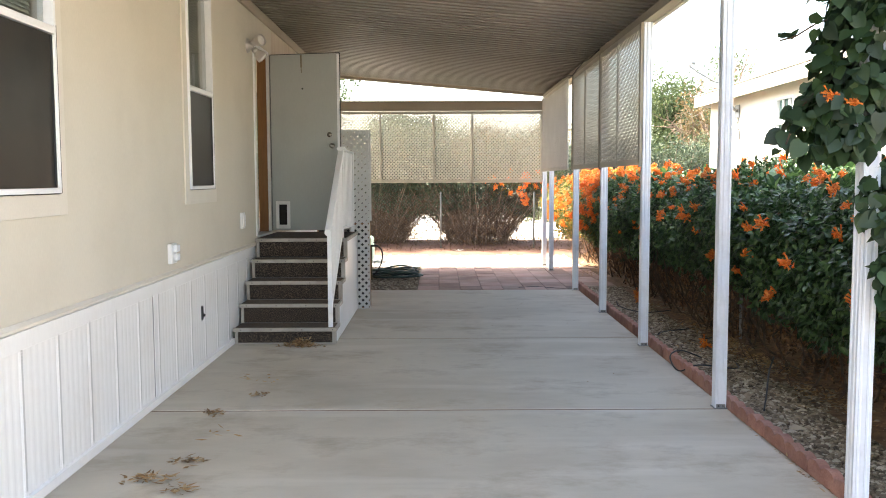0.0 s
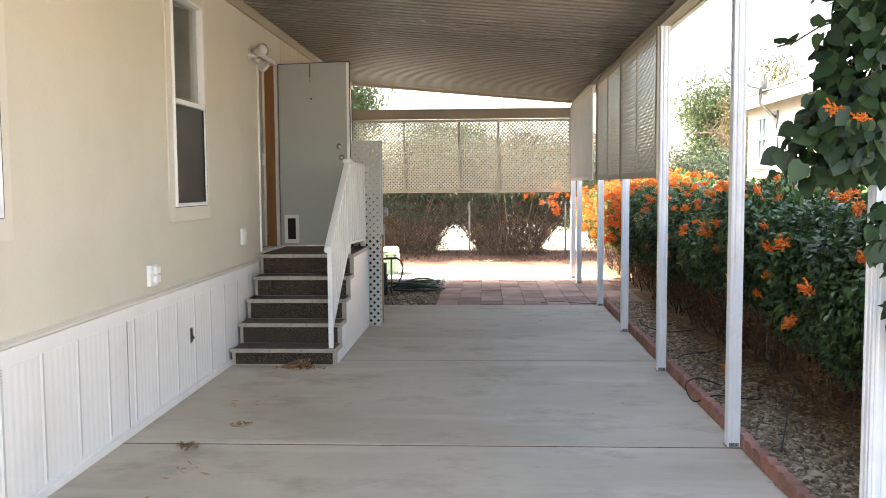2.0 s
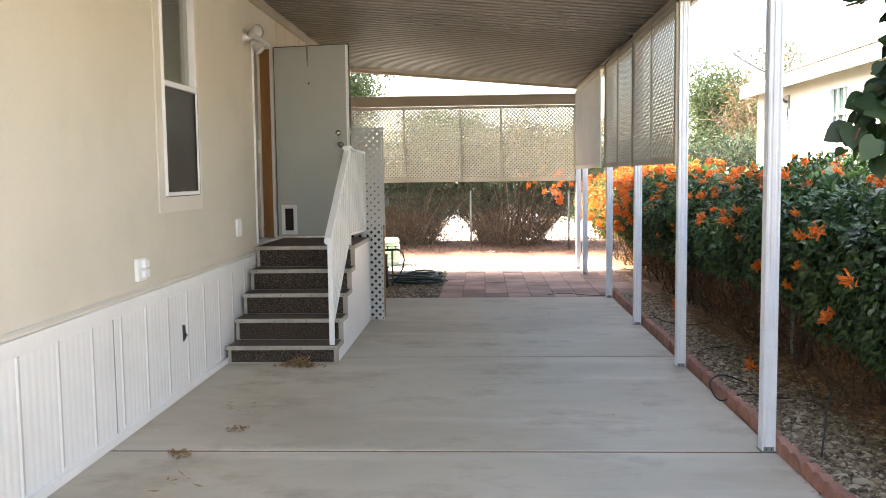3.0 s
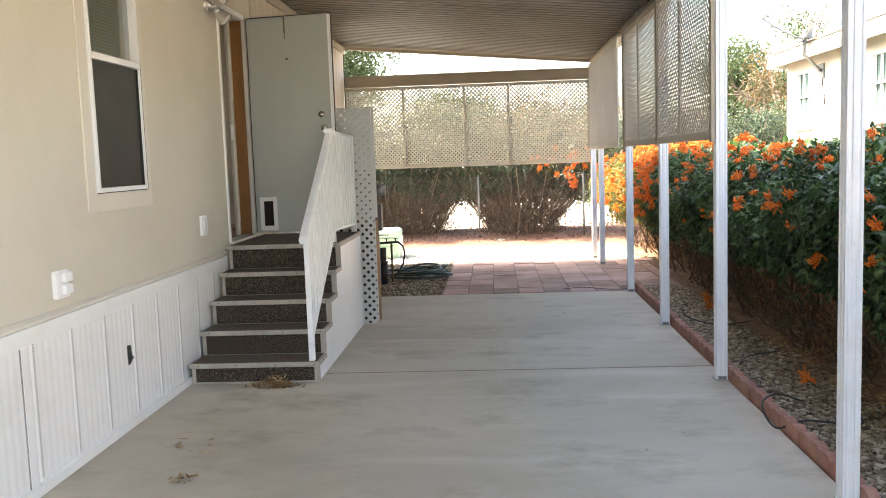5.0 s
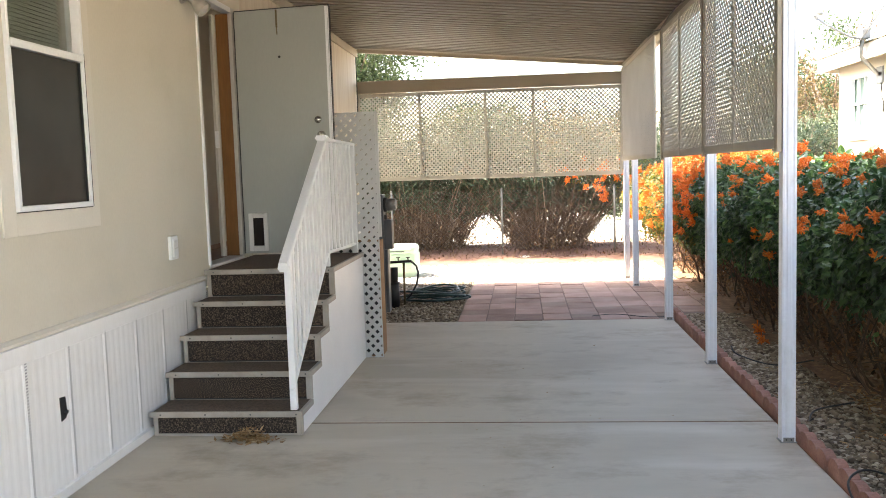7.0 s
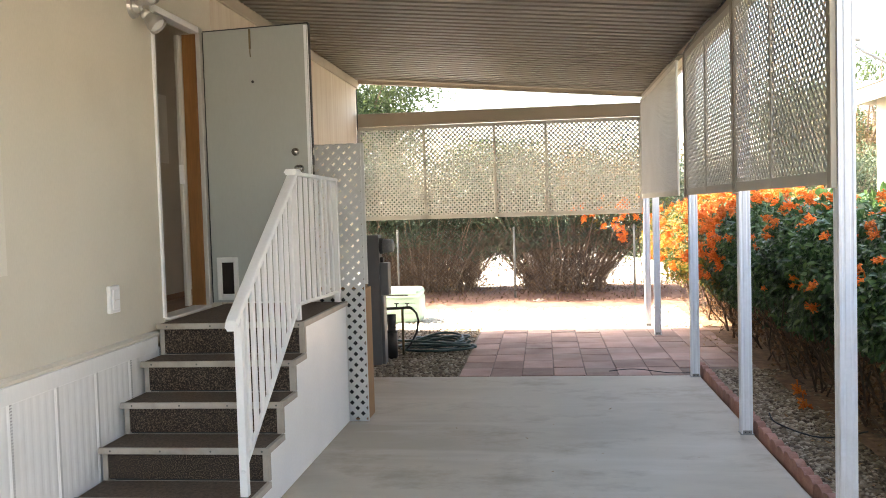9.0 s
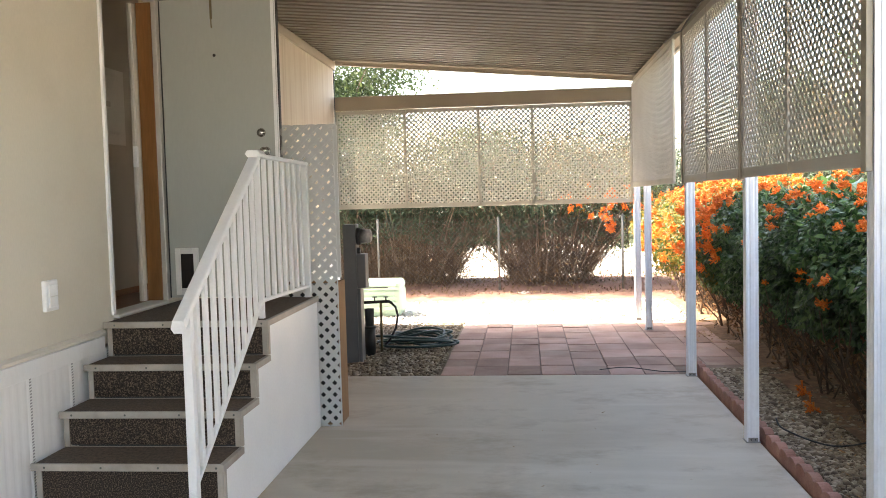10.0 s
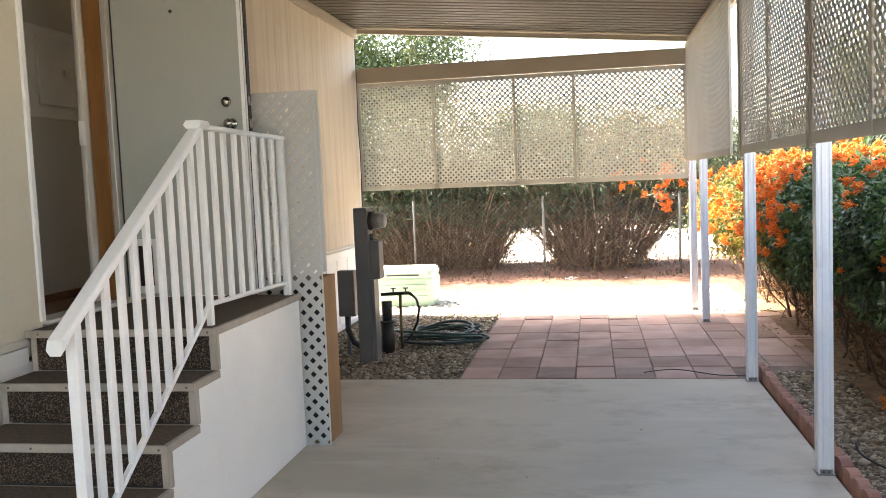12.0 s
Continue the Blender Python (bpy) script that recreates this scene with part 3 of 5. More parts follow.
# ---- windows ----
def window(name, y0, y1, z0, z1, zm, label):
    e = empty(name, WX, (y0 + y1) / 2, z0, label, "window", kind="structure")
    x = WX
    # flat trim boards
    for nm, b in (("trim_board", (x, x + 0.012, y0 - 0.11, y0 - 0.005, z0 - 0.115, z1 + 0.12)),
                  ("trim_board", (x, x + 0.0115, y1 + 0.005, y1 + 0.10, z0 - 0.115, z1 + 0.12)),
                  ("trim_board", (x, x + 0.0125, y0 - 0.005, y1 + 0.005, z0 - 0.115, z0 - 0.005)),
                  ("trim_board", (x, x + 0.0125, y0 - 0.005, y1 + 0.005, z1 + 0.005, z1 + 0.12))):
        boxpart(nm, e, TRIM, *b, bevel=0.002, label="cream trim board")
    w = 0.021
    for b in ((x - 0.06, x + 0.028, y0, y0 + w, z0, z1), (x - 0.06, x + 0.028, y1 - w, y1, z0, z1),
              (x - 0.06, x + 0.0285, y0 + w, y1 - w, z0, z0 + w + 0.006), (x - 0.06, x + 0.0285, y0 + w, y1 - w, z1 - w, z1)):
        boxpart("window_frame", e, WHITE, *b, bevel=0.003)
    boxpart("meeting_rail", e, WHITE, x - 0.05, x + 0.030, y0 + w, y1 - w, zm - 0.018, zm + 0.022, 0.003)
    boxpart("sash_stile", e, WHITE, x + 0.004, x + 0.022, y1 - w - 0.022, y1 - w - 0.001, z0 + w + 0.008, zm - 0.023, 0.002)
    boxpart("sash_stile", e, WHITE, x + 0.004, x + 0.022, y0 + w + 0.001, y0 + w + 0.016, z0 + w + 0.008, zm - 0.023, 0.002)
    up = boxpart("pane", e, GLASS, x - 0.030, x - 0.025, y0 + w, y1 - w, zm + 0.03, z1 - w, 0.0)
    lo = boxpart("pane", e, GLASS, x + 0.008, x + 0.012, y0 + w + 0.016, y1 - w - 0.02, z0 + w, zm - 0.02, 0.0)
    up.visible_shadow = lo.visible_shadow = False
    boxpart("insect_screen", e, SCREEN, x + 0.014, x + 0.016, y0 + w + 0.016, y1 - w - 0.022, z0 + w + 0.008, zm - 0.023, 0.0, "dark insect screen")
    # thin dark strips round the lower sash and under the frame
    boxpart("gasket", e, DARK, x + 0.006, x + 0.0255, y1 - w - 0.0275, y1 - w - 0.0225, z0 + w + 0.008, zm - 0.023, 0.0, "thin black edge strip")
    boxpart("gasket", e, DARK, x + 0.013, x + 0.0275, y1 + 0.0005, y1 + 0.0045, z0, zm + 0.03, 0.0, "thin black edge strip")
    boxpart("gasket", e, DARK, x + 0.013, x + 0.024, y0, y1, z0 - 0.0045, z0 - 0.0005, 0.0, "thin black edge strip")
    # blind behind the upper pane
    blind = boxpart("blind", e, BLIND, x - 0.11, x - 0.075, y0 + 0.04, y1 - 0.04, z1 - 0.035, z1 - 0.005, 0.003, "pale horizontal blind")
    z = zm + 0.02
    while z < z1 - 0.03:
        bm = bmesh.new()
        box(bm, -0.012, 0.012, y0 + 0.05, y1 - 0.05, -0.0008, 0.0008, m=Matrix.Translation((x - 0.085, 0, z)) @ Euler((0, radians(62), 0)).to_matrix().to_4x4())
        part("slat", bm, BLIND, blind)
        z += 0.021
    return e


window("window_1", *W1, 2.31, "white sash window with a dark screen and blinds")
window("window_2", *W2, 2.275, "narrow white sash window with dark lower screen")

# ---- interior seen through the doorway ----
structure("wall_inner", INTERIOR, [(-2.72, -2.60, 3.0, 13.4, 0.90, 3.45), (-2.60, WX - 0.12, 9.1, 9.2, 0.90, 3.45)], "dim grey interior hallway wall", "wall")
structure("floor_inner", WOOD, [(-8.8, WX - 0.12, YN + 0.12, YF - 0.12, 0.84, 0.905)], "brown hallway floor", "floor")
structure("ceiling_inner", INTERIOR, [(-8.8, WX - 0.12, YN + 0.12, YF - 0.12, 3.45, 3.49)], "grey hallway ceiling", "ceiling")
structure("baseboard", WOOD, [(-2.598, -2.585, 9.2, 13.4, 0.906, 0.955)], "thin brown wooden baseboard", "baseboard")
pan = empty("electrical_panel", -2.6, 11.48, 2.16, "white recessed breaker panel on the hallway wall", "panel")
boxpart("surround", pan, PANELW, -2.599, -2.591, 11.16, 11.86, 2.08, 2.66, 0.003)
boxpart("cover", pan, PANELW, -2.590, -2.575, 11.25, 11.73, 2.16, 2.60, 0.006)
boxpart("latch", pan, ALU, -2.574, -2.566, 11.52, 11.58, 2.36, 2.40, 0.003, "small metal latch")


# ---- entry door ----
frame_e = empty("door_frame", WX, 10.5, 0.95, "white metal entry door frame with brown wood jamb", "door frame", kind="structure")
boxpart("jamb", frame_e, WHITE, WX - 0.06, WX + 0.014, DY0 - 0.022, DY0 + 0.012, DZ0, DZ1 + 0.02, 0.003)
boxpart("jamb", frame_e, ALU, WX - 0.014, WX + 0.018, DY1 - 0.050, DY1 + 0.012, DZ0, DZ1 + 0.02, 0.003, "grey metal jamb")
boxpart("head", frame_e, WHITE, WX - 0.06, WX + 0.016, DY0 + 0.012, DY1 - 0.051, DZ1 - 0.025, DZ1 + 0.02, 0.003)
boxpart("threshold", frame_e, PANELW, WX - 0.11, WX + 0.03, DY0 + 0.012, DY1 - 0.051, 0.934, 0.955, 0.005, "pale metal threshold")
boxpart("lining", frame_e, WOOD, WX - 0.118, WX - 0.0145, DY1 - 0.055, DY1 - 0.003, 0.956, DZ1 - 0.03, 0.003, "brown varnished wood lining")
boxpart("lining", frame_e, WOOD, WX - 0.12, WX - 0.062, DY0 + 0.001, DY0 + 0.03, 0.95, DZ1 - 0.03, 0.003, "brown varnished wood lining")
scr = empty("screen_door", WX - 0.14, 10.85, 0.95, "folded aluminium screen door with white latch", "screen door")
boxpart("stile", scr, ALU, WX - 0.160, WX - 0.142, 10.83, 10.872, 0.955, DZ1 - 0.04, 0.003)
boxpart("pile_strip", scr, DARK, WX - 0.1415, WX - 0.137, 10.836, 10.872, 0.955, DZ1 - 0.04, 0.0, "dark pile strip")
boxpart("stile", scr, PANELW, WX - 0.1365, WX - 0.1215, 10.82, 10.87, 0.955, DZ1 - 0.04, 0.002)
boxpart("latch", scr, WHITE, WX - 0.142, WX - 0.112, 10.79, 10.819, 1.86, 2.0, 0.004, "white plastic latch")

door = empty("door_1", WX + 0.02, 10.95, 0.96, "open grey-painted entry door with a pet flap", "door")
DX0, DX1, DYF = WX + 0.025, -1.085, 10.93
bm = bmesh.new()
prism(bm, [(DX0, 0.965), (DX1, 0.965), (DX1, 3.005), (DX0, 2.98)], DYF, DYF + 0.044, "y")
bmesh.ops.bevel(bm, geom=bm.edges[:], offset=0.003, segments=1, affect="EDGES")
part("leaf", bm, DOOR, door)
boxpart("edge_strip", door, WHITE, DX1 + 0.0005, DX1 + 0.006, DYF + 0.004, DYF + 0.04, 0.975, 2.995, 0.001, "white door edge strip")
boxpart("edge_strip", door, WHITE, DX1 - 0.022, DX1 - 0.001, DYF - 0.0035, DYF - 0.0005, 0.975, 2.995, 0.0, "pale edge strip")
bm = bmesh.new()
prism(bm, [(DX0, 2.981), (DX1 + 0.012, 3.0065), (DX1 + 0.012, 3.013), (DX0, 2.988)], DYF - 0.002, DYF + 0.05, "y")
part("weather_strip", bm, DARK, door, "black weather strip")
boxpart("weather_strip", door, DARK, DX1 + 0.0068, DX1 + 0.014, DYF + 0.012, DYF + 0.05, 0.97, 3.006, 0.0, "black weather strip")
boxpart("weather_strip", door, DARK, DX0 - 0.006, DX0 - 0.0006, DYF - 0.003, DYF + 0.004, 0.965, 2.98, 0.0, "black weather strip")
boxpart("hinge_stile", door, ALU, WX + 0.006, DX0 - 0.001, DYF + 0.005, DYF + 0.03, 0.965, 2.98, 0.002, "metal hinge strip")


def door_disc(z, x, r, name, knob):
    bm = bmesh.new()
    tube(bm, (x, DYF - 0.001, z), (x, DYF - 0.010, z), r, r * 0.93, 20)
    tube(bm, (x, DYF - 0.010, z), (x, DYF - 0.018, z), r * 0.75, r * 0.6, 20)
    if knob:
        tube(bm, (x, DYF - 0.018, z), (x, DYF - 0.045, z), 0.011, 0.013, 12)
        bmesh.ops.create_uvsphere(bm, u_segments=16, v_segments=10, radius=0.028, matrix=Matrix.Translation((x, DYF - 0.06, z)) @ Matrix.Diagonal((1, 0.75, 1, 1)))
    else:
        box(bm, x - 0.004, x + 0.004, DYF - 0.034, DYF - 0.018, z - 0.013, z + 0.013, 0.002)
    part(name, bm, CHROME, door, "satin nickel " + name, True)


door_disc(2.072, -1.20, 0.030, "deadbolt", False)
door_disc(1.945, -1.17, 0.032, "door_handle", True)
for z in (2.072, 1.945):
    boxpart("strike", door, CHROME, DX1 + 0.0145, DX1 + 0.0175, DYF + 0.010, DYF + 0.034, z - 0.025, z + 0.025, 0.001)
bm = bmesh.new()
box(bm, -1.522, -1.508, DYF - 0.012, DYF - 0.001, 2.84, 2.985, 0.002)
pipe(bm, [(-1.515, DYF - 0.008, 2.86), (-1.513, DYF - 0.014, 2.81), (-1.512, DYF - 0.012, 2.78)], 0.004)
part("door_hook", bm, BRASS, door, "small metal hook at the top")
bm = bmesh.new()
tube(bm, (-1.505, DYF - 0.001, 2.60), (-1.505, DYF - 0.006, 2.60), 0.011, 0.009, 14)
part("peephole", bm, BLACKPLASTIC, door, "black peephole")
flap = part("pet_flap", (lambda b: (box(b, -1.795, -1.705, DYF - 0.009, DYF - 0.001, 1.03, 1.265), b)[1])(bmesh.new()), FLAP, door, "dark brown pet flap")
for b in ((-1.832, -1.796, 0.985, 1.305), (-1.704, -1.668, 0.985, 1.305)):
    boxpart("flap_frame", door, PANELW, b[0], b[1], DYF - 0.020, DYF - 0.001, b[2], b[3], 0.004, "white flap frame")
for b in ((-1.7955, -1.7045, 0.985, 1.029), (-1.7955, -1.7045, 1.266, 1.305)):
    boxpart("flap_frame", door, PANELW, b[0], b[1], DYF - 0.019, DYF - 0.001, b[2], b[3], 0.004, "white flap frame")

# ---- wall fixtures ----
lamp = empty("flood_light", WX, 9.86, 2.93, "twin-head weathered silver flood light on the wall", "wall lamp")
LAMP = Vector((WX, 9.86, 2.93))
bm = bmesh.new()
tube(bm, LAMP, LAMP + Vector((0.022, 0, 0)), 0.075, 0.068, 24)
tube(bm, LAMP + Vector((0.022, 0, 0)), LAMP + Vector((0.055, 0, 0)), 0.045, 0.034, 20)
part("base_plate", bm, ALU, lamp, smooth=False)
for tip, root in ((Vector((0.19, -0.10, 0.050)), Vector((0.055, -0.02, 0.02))), (Vector((0.13, 0.03, -0.10)), Vector((0.06, 0.03, -0.03)))):
    r, t = LAMP + root, LAMP + tip
    d = (t - r).normalized()
    bm = bmesh.new()
    pipe(bm, [LAMP + Vector((0.05, 0, 0)), r - d * 0.005, r + d * 0.04], 0.016, 10)
    for a, b, r0, r1 in ((0.0, 0.045, 0.030, 0.036), (0.045, 0.10, 0.036, 0.058), (0.10, 0.135, 0.058, 0.061)):
        tube(bm, r + d * a, r + d * b, r0, r1, 20, a == 0.0)
    head = part("lamp_head", bm, ALU, lamp, "silver bell-shaped lamp head", True)
    bm = bmesh.new()
    m = Matrix.Translation(r + d * 0.118) @ d.to_track_quat("Z", "Y").to_matrix().to_4x4() @ Matrix.Diagonal((1, 1, 0.4, 1))
    bmesh.ops.create_uvsphere(bm, u_segments=16, v_segments=8, radius=0.053, matrix=m)
    part("lens", bm, PANELW, head, "frosted bulb", True)

sw = empty("wall_switch", WX, 9.44, 1.07, "white weatherproof switch box beside the door", "switch")
boxpart("plate", sw, WHITE, WX, WX + 0.024, 9.375, 9.495, 1.07, 1.23, 0.006)
boxpart("cover", sw, WHITE, WX + 0.0245, WX + 0.034, 9.395, 9.475, 1.09, 1.21, 0.005)
boxpart("ledge", sw, PANELW, WX + 0.0345, WX + 0.038, 9.405, 9.465, 1.145, 1.15, 0.001)
ou = empty("wall_outlet", WX, 7.13, 0.94, "white outdoor outlet box with two flip covers", "outlet")
boxpart("plate", ou, WHITE, WX, WX + 0.03, 7.06, 7.195, 0.945, 1.092, 0.006)
for z in (0.965, 1.03):
    boxpart("flip_cover", ou, WHITE, WX + 0.0305, WX + 0.058, 7.10, 7.185, z, z + 0.052, 0.008)

# cornice where the roof meets the wall
structure("trim_cornice", TAN, [(WX + 0.001, WX + 0.03, YN, YF + 0.03, 3.30, 3.40)], "tan metal ledger board under the roof", "trim", 0.003)


# ---- carport roof ----
def roof_z(x):
    return 3.055 + (2.06 - x) * 0.0905


bm = bmesh.new()
P, y = 0.1524, YR0
top, prof = [], []
while y < 16.38:
    prof += [(y, 0.0), (y + 0.085, 0.0), (y + 0.091, 0.05), (y + 0.146, 0.05)]
    y += P
for x in (WX + 0.002, 0.0, 2.06):
    top.append([bm.verts.new((x, q[0], roof_z(x) + q[1])) for q in prof])
for a, b in zip(top, top[1:]):
    for i in range(len(prof) - 1):
        bm.faces.new((a[i], a[i + 1], b[i + 1], b[i]))
ext = bmesh.ops.solidify(bm, geom=bm.faces[:], thickness=0.004)
box(bm, WX + 0.01, 2.05, YR0, 16.36, 0.06, 0.07)
for v in bm.verts:
    if v.co.z < 1.0:
        v.co.z += roof_z(v.co.x)
tagged(obj("ceiling", bm, ROOF), "beige ribbed aluminium carport roof", "roof", kind="structure")
bm = bmesh.new()
prism(bm, [(WX + 0.035, roof_z(WX) - 0.055), (2.09, roof_z(2.06) - 0.055), (2.09, roof_z(2.06) + 0.075), (WX + 0.035, roof_z(WX) + 0.075)], 16.385, 16.43, "y")
tagged(obj("trim_fascia", bm, TAN), "tan fascia at the far roof edge", "trim", kind="structure")
bm = bmesh.new()
prism(bm, [(2.062, 2.985), (2.10, 2.985), (2.10, 3.13), (2.062, 3.13)], YR0, 16.43, "y")
tagged(obj("trim_gutter", bm, TRIM), "cream roof edge gutter", "trim", kind="structure")
bm = bmesh.new()
prism(bm, [(1.925, 2.965), (2.015, 2.965), (2.015, 3.035), (1.925, 3.045)], YR0, 16.38, "y")
tagged(obj("trim_beam", bm, TAN), "tan metal header beam along the posts", "beam", kind="structure")


# ---- posts ----
def post_profile(w=0.076, g=0.008, d=0.004):
    h = w / 2
    side = [(-h, -h), (-h + 0.012, -h), (-h + 0.012 + d, -h + d), (-h + 0.012 + d + g, -h + d), (-h + 0.012 + 2 * d + g, -h),
            (h - 0.012 - 2 * d - g, -h), (h - 0.012 - d - g, -h + d), (h - 0.012 - d, -h + d), (h - 0.012, -h)]
    out = []
    for k in range(4):
        c, s = [(1, 0), (0, 1), (-1, 0), (0, -1)][k]
        out += [(p[0] * c - p[1] * s, p[0] * s + p[1] * c) for p in side]
    return out


def carport_post(x, y, h):
    e = empty("post", x, y, 0, "white grooved square aluminium carport post", "post", "carport posts")
    bm = bmesh.new()
    prism(bm, [(x + a, y + b) for a, b in post_profile()], 0.004, h, "z")
    part("shaft", bm, POST, e)
    bm = bmesh.new()
    box(bm, x - 0.046, x + 0.046, y - 0.046, y + 0.046, 0.0, 0.005, 0.001)
    box(bm, x - 0.03, x + 0.03, y - 0.0405, y - 0.0385, 0.005, 0.03)
    part("base_bracket", bm, GALV, e, "small galvanised base bracket")
    for dx in (-0.014, 0.014):
        bm = bmesh.new()
        tube(bm, (x + dx, y - 0.041, 0.018), (x + dx, y - 0.046, 0.018), 0.005, 0.004, 6)
        part("bolt", bm, DARK, e)
    return e


first = carport_post(PX, POSTS[0], 2.965)
for y in POSTS[1:]:
    copy_thing(first, pose(PX if y < 16 else 1.95, y, 0))


# ---- lattice screens ----
def screen(name, axis, a0, a1, z0, z1, plane, mat, label, dividers=(), frame_w=0.045, shift=0.0, th=0.0025, pitch=0.061, strip=0.0225):
    e = empty(name, a0 if axis == "y" else plane, plane if axis == "y" else a0, z0, label, "lattice screen", "lattice screens")
    lattice_sheet(e, mat, a0, a1, z0, z1, plane, axis, pitch=pitch, strip=strip, shift=shift, th=th)

    def rail(nm, p0, p1, q0, q1, off):
        lo, hi = plane - off, plane + 2 * th + 0.001 + off
        if axis == "y":
            boxpart(nm, e, mat, p0, p1, lo, hi, q0, q1, 0.002)
        else:
            boxpart(nm, e, mat, lo, hi, p0, p1, q0, q1, 0.002)
    rail("frame_rail", a0, a1, z0 - 0.012, z0 + frame_w, 0.005)
    rail("frame_rail", a0, a1, z1 - frame_w, z1 + 0.004, 0.005)
    rail("frame_stile", a0 - 0.004, a0 + 0.03, z0, z1, 0.007)
    rail("frame_stile", a1 - 0.03, a1 + 0.004, z0, z1, 0.007)
    for d in dividers:
        rail("divider", d - 0.018, d + 0.018, z0, z1, 0.009)
    return e


LX0, LX1 = -1.875, 1.90
screen("lattice_screen", "y", LX0, LX1, 1.50, 2.75, 16.33, LATTICE_T, "cream plastic lattice screen across the carport end", (-0.97, -0.02, 0.66), strip=0.0205)
boxpart("trim_end_beam", None, TAN, -1.88, 1.93, 16.30, 16.375, 2.76, 2.935, 0.004)
tagged(bpy.data.objects["trim_end_beam"], "tan beam above the end lattice screen", "beam", kind="structure")
screen("lattice_screen", "x", 8.82, 10.79, 1.69, 2.965, PX - 0.052, LATTICE_S, "cream plastic lattice screen between carport posts", (9.85,), 0.05)
screen("lattice_screen", "x", 10.85, 12.82, 1.69, 2.965, PX - 0.052, LATTICE_S, "cream plastic lattice screen between carport posts", (11.87,), 0.05)
screen("lattice_screen", "x", 13.2, 16.25, 1.69, 2.965, PX - 0.075, LATTICE_S, "close cream lattice screen at the carport corner", (), 0.045, th=0.004, strip=0.0195)
for y in (8.80, 10.82, 12.86):
    boxpart("trim_screen_batten", None, TAN, PX - 0.068, PX - 0.040, y - 0.028, y + 0.028, 1.66, 2.964, 0.003)
for ob in [o for o in bpy.data.objects if o.name.startswith("trim_screen_batten")]:
    tagged(ob, "tan batten joining the lattice screens", "trim", kind="structure")


# ---- steps ----
steps = empty("entry_steps", -1.4, 9.9, 0, "brown carpeted entry steps with metal nosings and white side", "steps")
SX0, SX1 = WX + 0.028, -0.915
YR = [8.93, 9.20, 9.475, 9.75, 9.99]
ZT = [0.0, 0.157, 0.347, 0.537, 0.730, 0.932]
for i in range(5):
    z0, z1 = ZT[i], ZT[i + 1]
    yr = YR[i]
    yb = YR[i + 1] if i < 4 else 11.17
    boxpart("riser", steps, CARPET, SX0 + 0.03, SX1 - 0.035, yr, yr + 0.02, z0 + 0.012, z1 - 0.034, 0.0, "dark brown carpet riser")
    for a, b in ((SX0, SX0 + 0.029), (SX1 - 0.034, SX1 - 0.004)):
        boxpart("riser_trim", steps, NOSING, a, b, yr - 0.004, yr + 0.02, z0 + 0.002, z1 - 0.033, 0.002)
    boxpart("riser_base", steps, NOSING, SX0, SX1 - 0.004, yr - 0.006, yr - 0.0005 if i else yr + 0.01, z0 + 0.001, z0 + 0.014 if not i else z0 + 0.004, 0.001)
    boxpart("tread", steps, CARPET_TOP, SX0, SX1 - 0.012, yr - 0.016, yb + 0.018 if i < 4 else yb, z1 - 0.032, z1 - 0.001, 0.002, "paler brown carpet tread")
    boxpart("nosing", steps, NOSING, SX0 - 0.012, SX1 + 0.012, yr - 0.032, yr - 0.0165, z1 - 0.034, z1 + 0.003, 0.004, "grey metal nosing")
    for k in range(4):
        bm = bmesh.new()
        xs = SX0 + 0.06 + k * 0.29
        tube(bm, (xs, yr - 0.0321, z1 - 0.016), (xs, yr - 0.0345, z1 - 0.016), 0.006, 0.0045, 8)
        part("screw", bm, OLDSTEEL, steps, "dark screw head")
    boxpart("side_nosing", steps, NOSING, SX1 - 0.0115, SX1 + 0.0125, yr - 0.016, yb if i < 4 else yb, z1 - 0.0335, z1 + 0.0025, 0.003, "grey metal nosing")
    boxpart("core", steps, DARK, SX0 + 0.005, SX1 - 0.04, yr + 0.021, 11.15, z0, z1 - 0.033, 0.0)
bm = bmesh.new()
poly = [(YR[0] + 0.004, 0.004)]
for i in range(5):
    poly += [(YR[i] + 0.004, ZT[i + 1] - 0.036)]
    if i < 4:
        poly += [(YR[i + 1] + 0.004, ZT[i + 1] - 0.036)]
poly += [(11.165, ZT[5] - 0.036), (11.165, 0.004)]
prism(bm, poly, SX1 - 0.02, SX1 - 0.002, "x")
part("side_panel", bm, WHITE, steps, "white painted side panel")
for i in range(5):
    boxpart("corner_trim", steps, NOSING, SX1 - 0.0035, SX1 + 0.006, YR[i] - 0.002, YR[i] + 0.022, ZT[i] + 0.003, ZT[i + 1] - 0.035, 0.002)

# ---- handrail ----
rail = empty("handrail", -0.97, 10, 0.18, "white painted metal handrail with square balusters", "handrail")
HX = -0.965


def bar(name, pts, w, h, label=""):
    """A flat bar of width w and height h along points in the plane of the rail."""
    bm = bmesh.new()
    for (ya, za), (yb, zb) in zip(pts, pts[1:]):
        d = Vector((0, yb - ya, zb - za))
        m = Matrix.Translation((HX, (ya + yb) / 2, (za + zb) / 2)) @ Euler((math.atan2(d.z, d.y), 0, 0)).to_matrix().to_4x4()
        box(bm, -w / 2, w / 2, -d.length / 2, d.length / 2, -h / 2, h / 2, min(w, h) * 0.25, m)
    return part(name, bm, WHITE, rail, label)


def top_z(y):
    return 1.098 + (min(y, 10.03) - 8.90) * 0.669


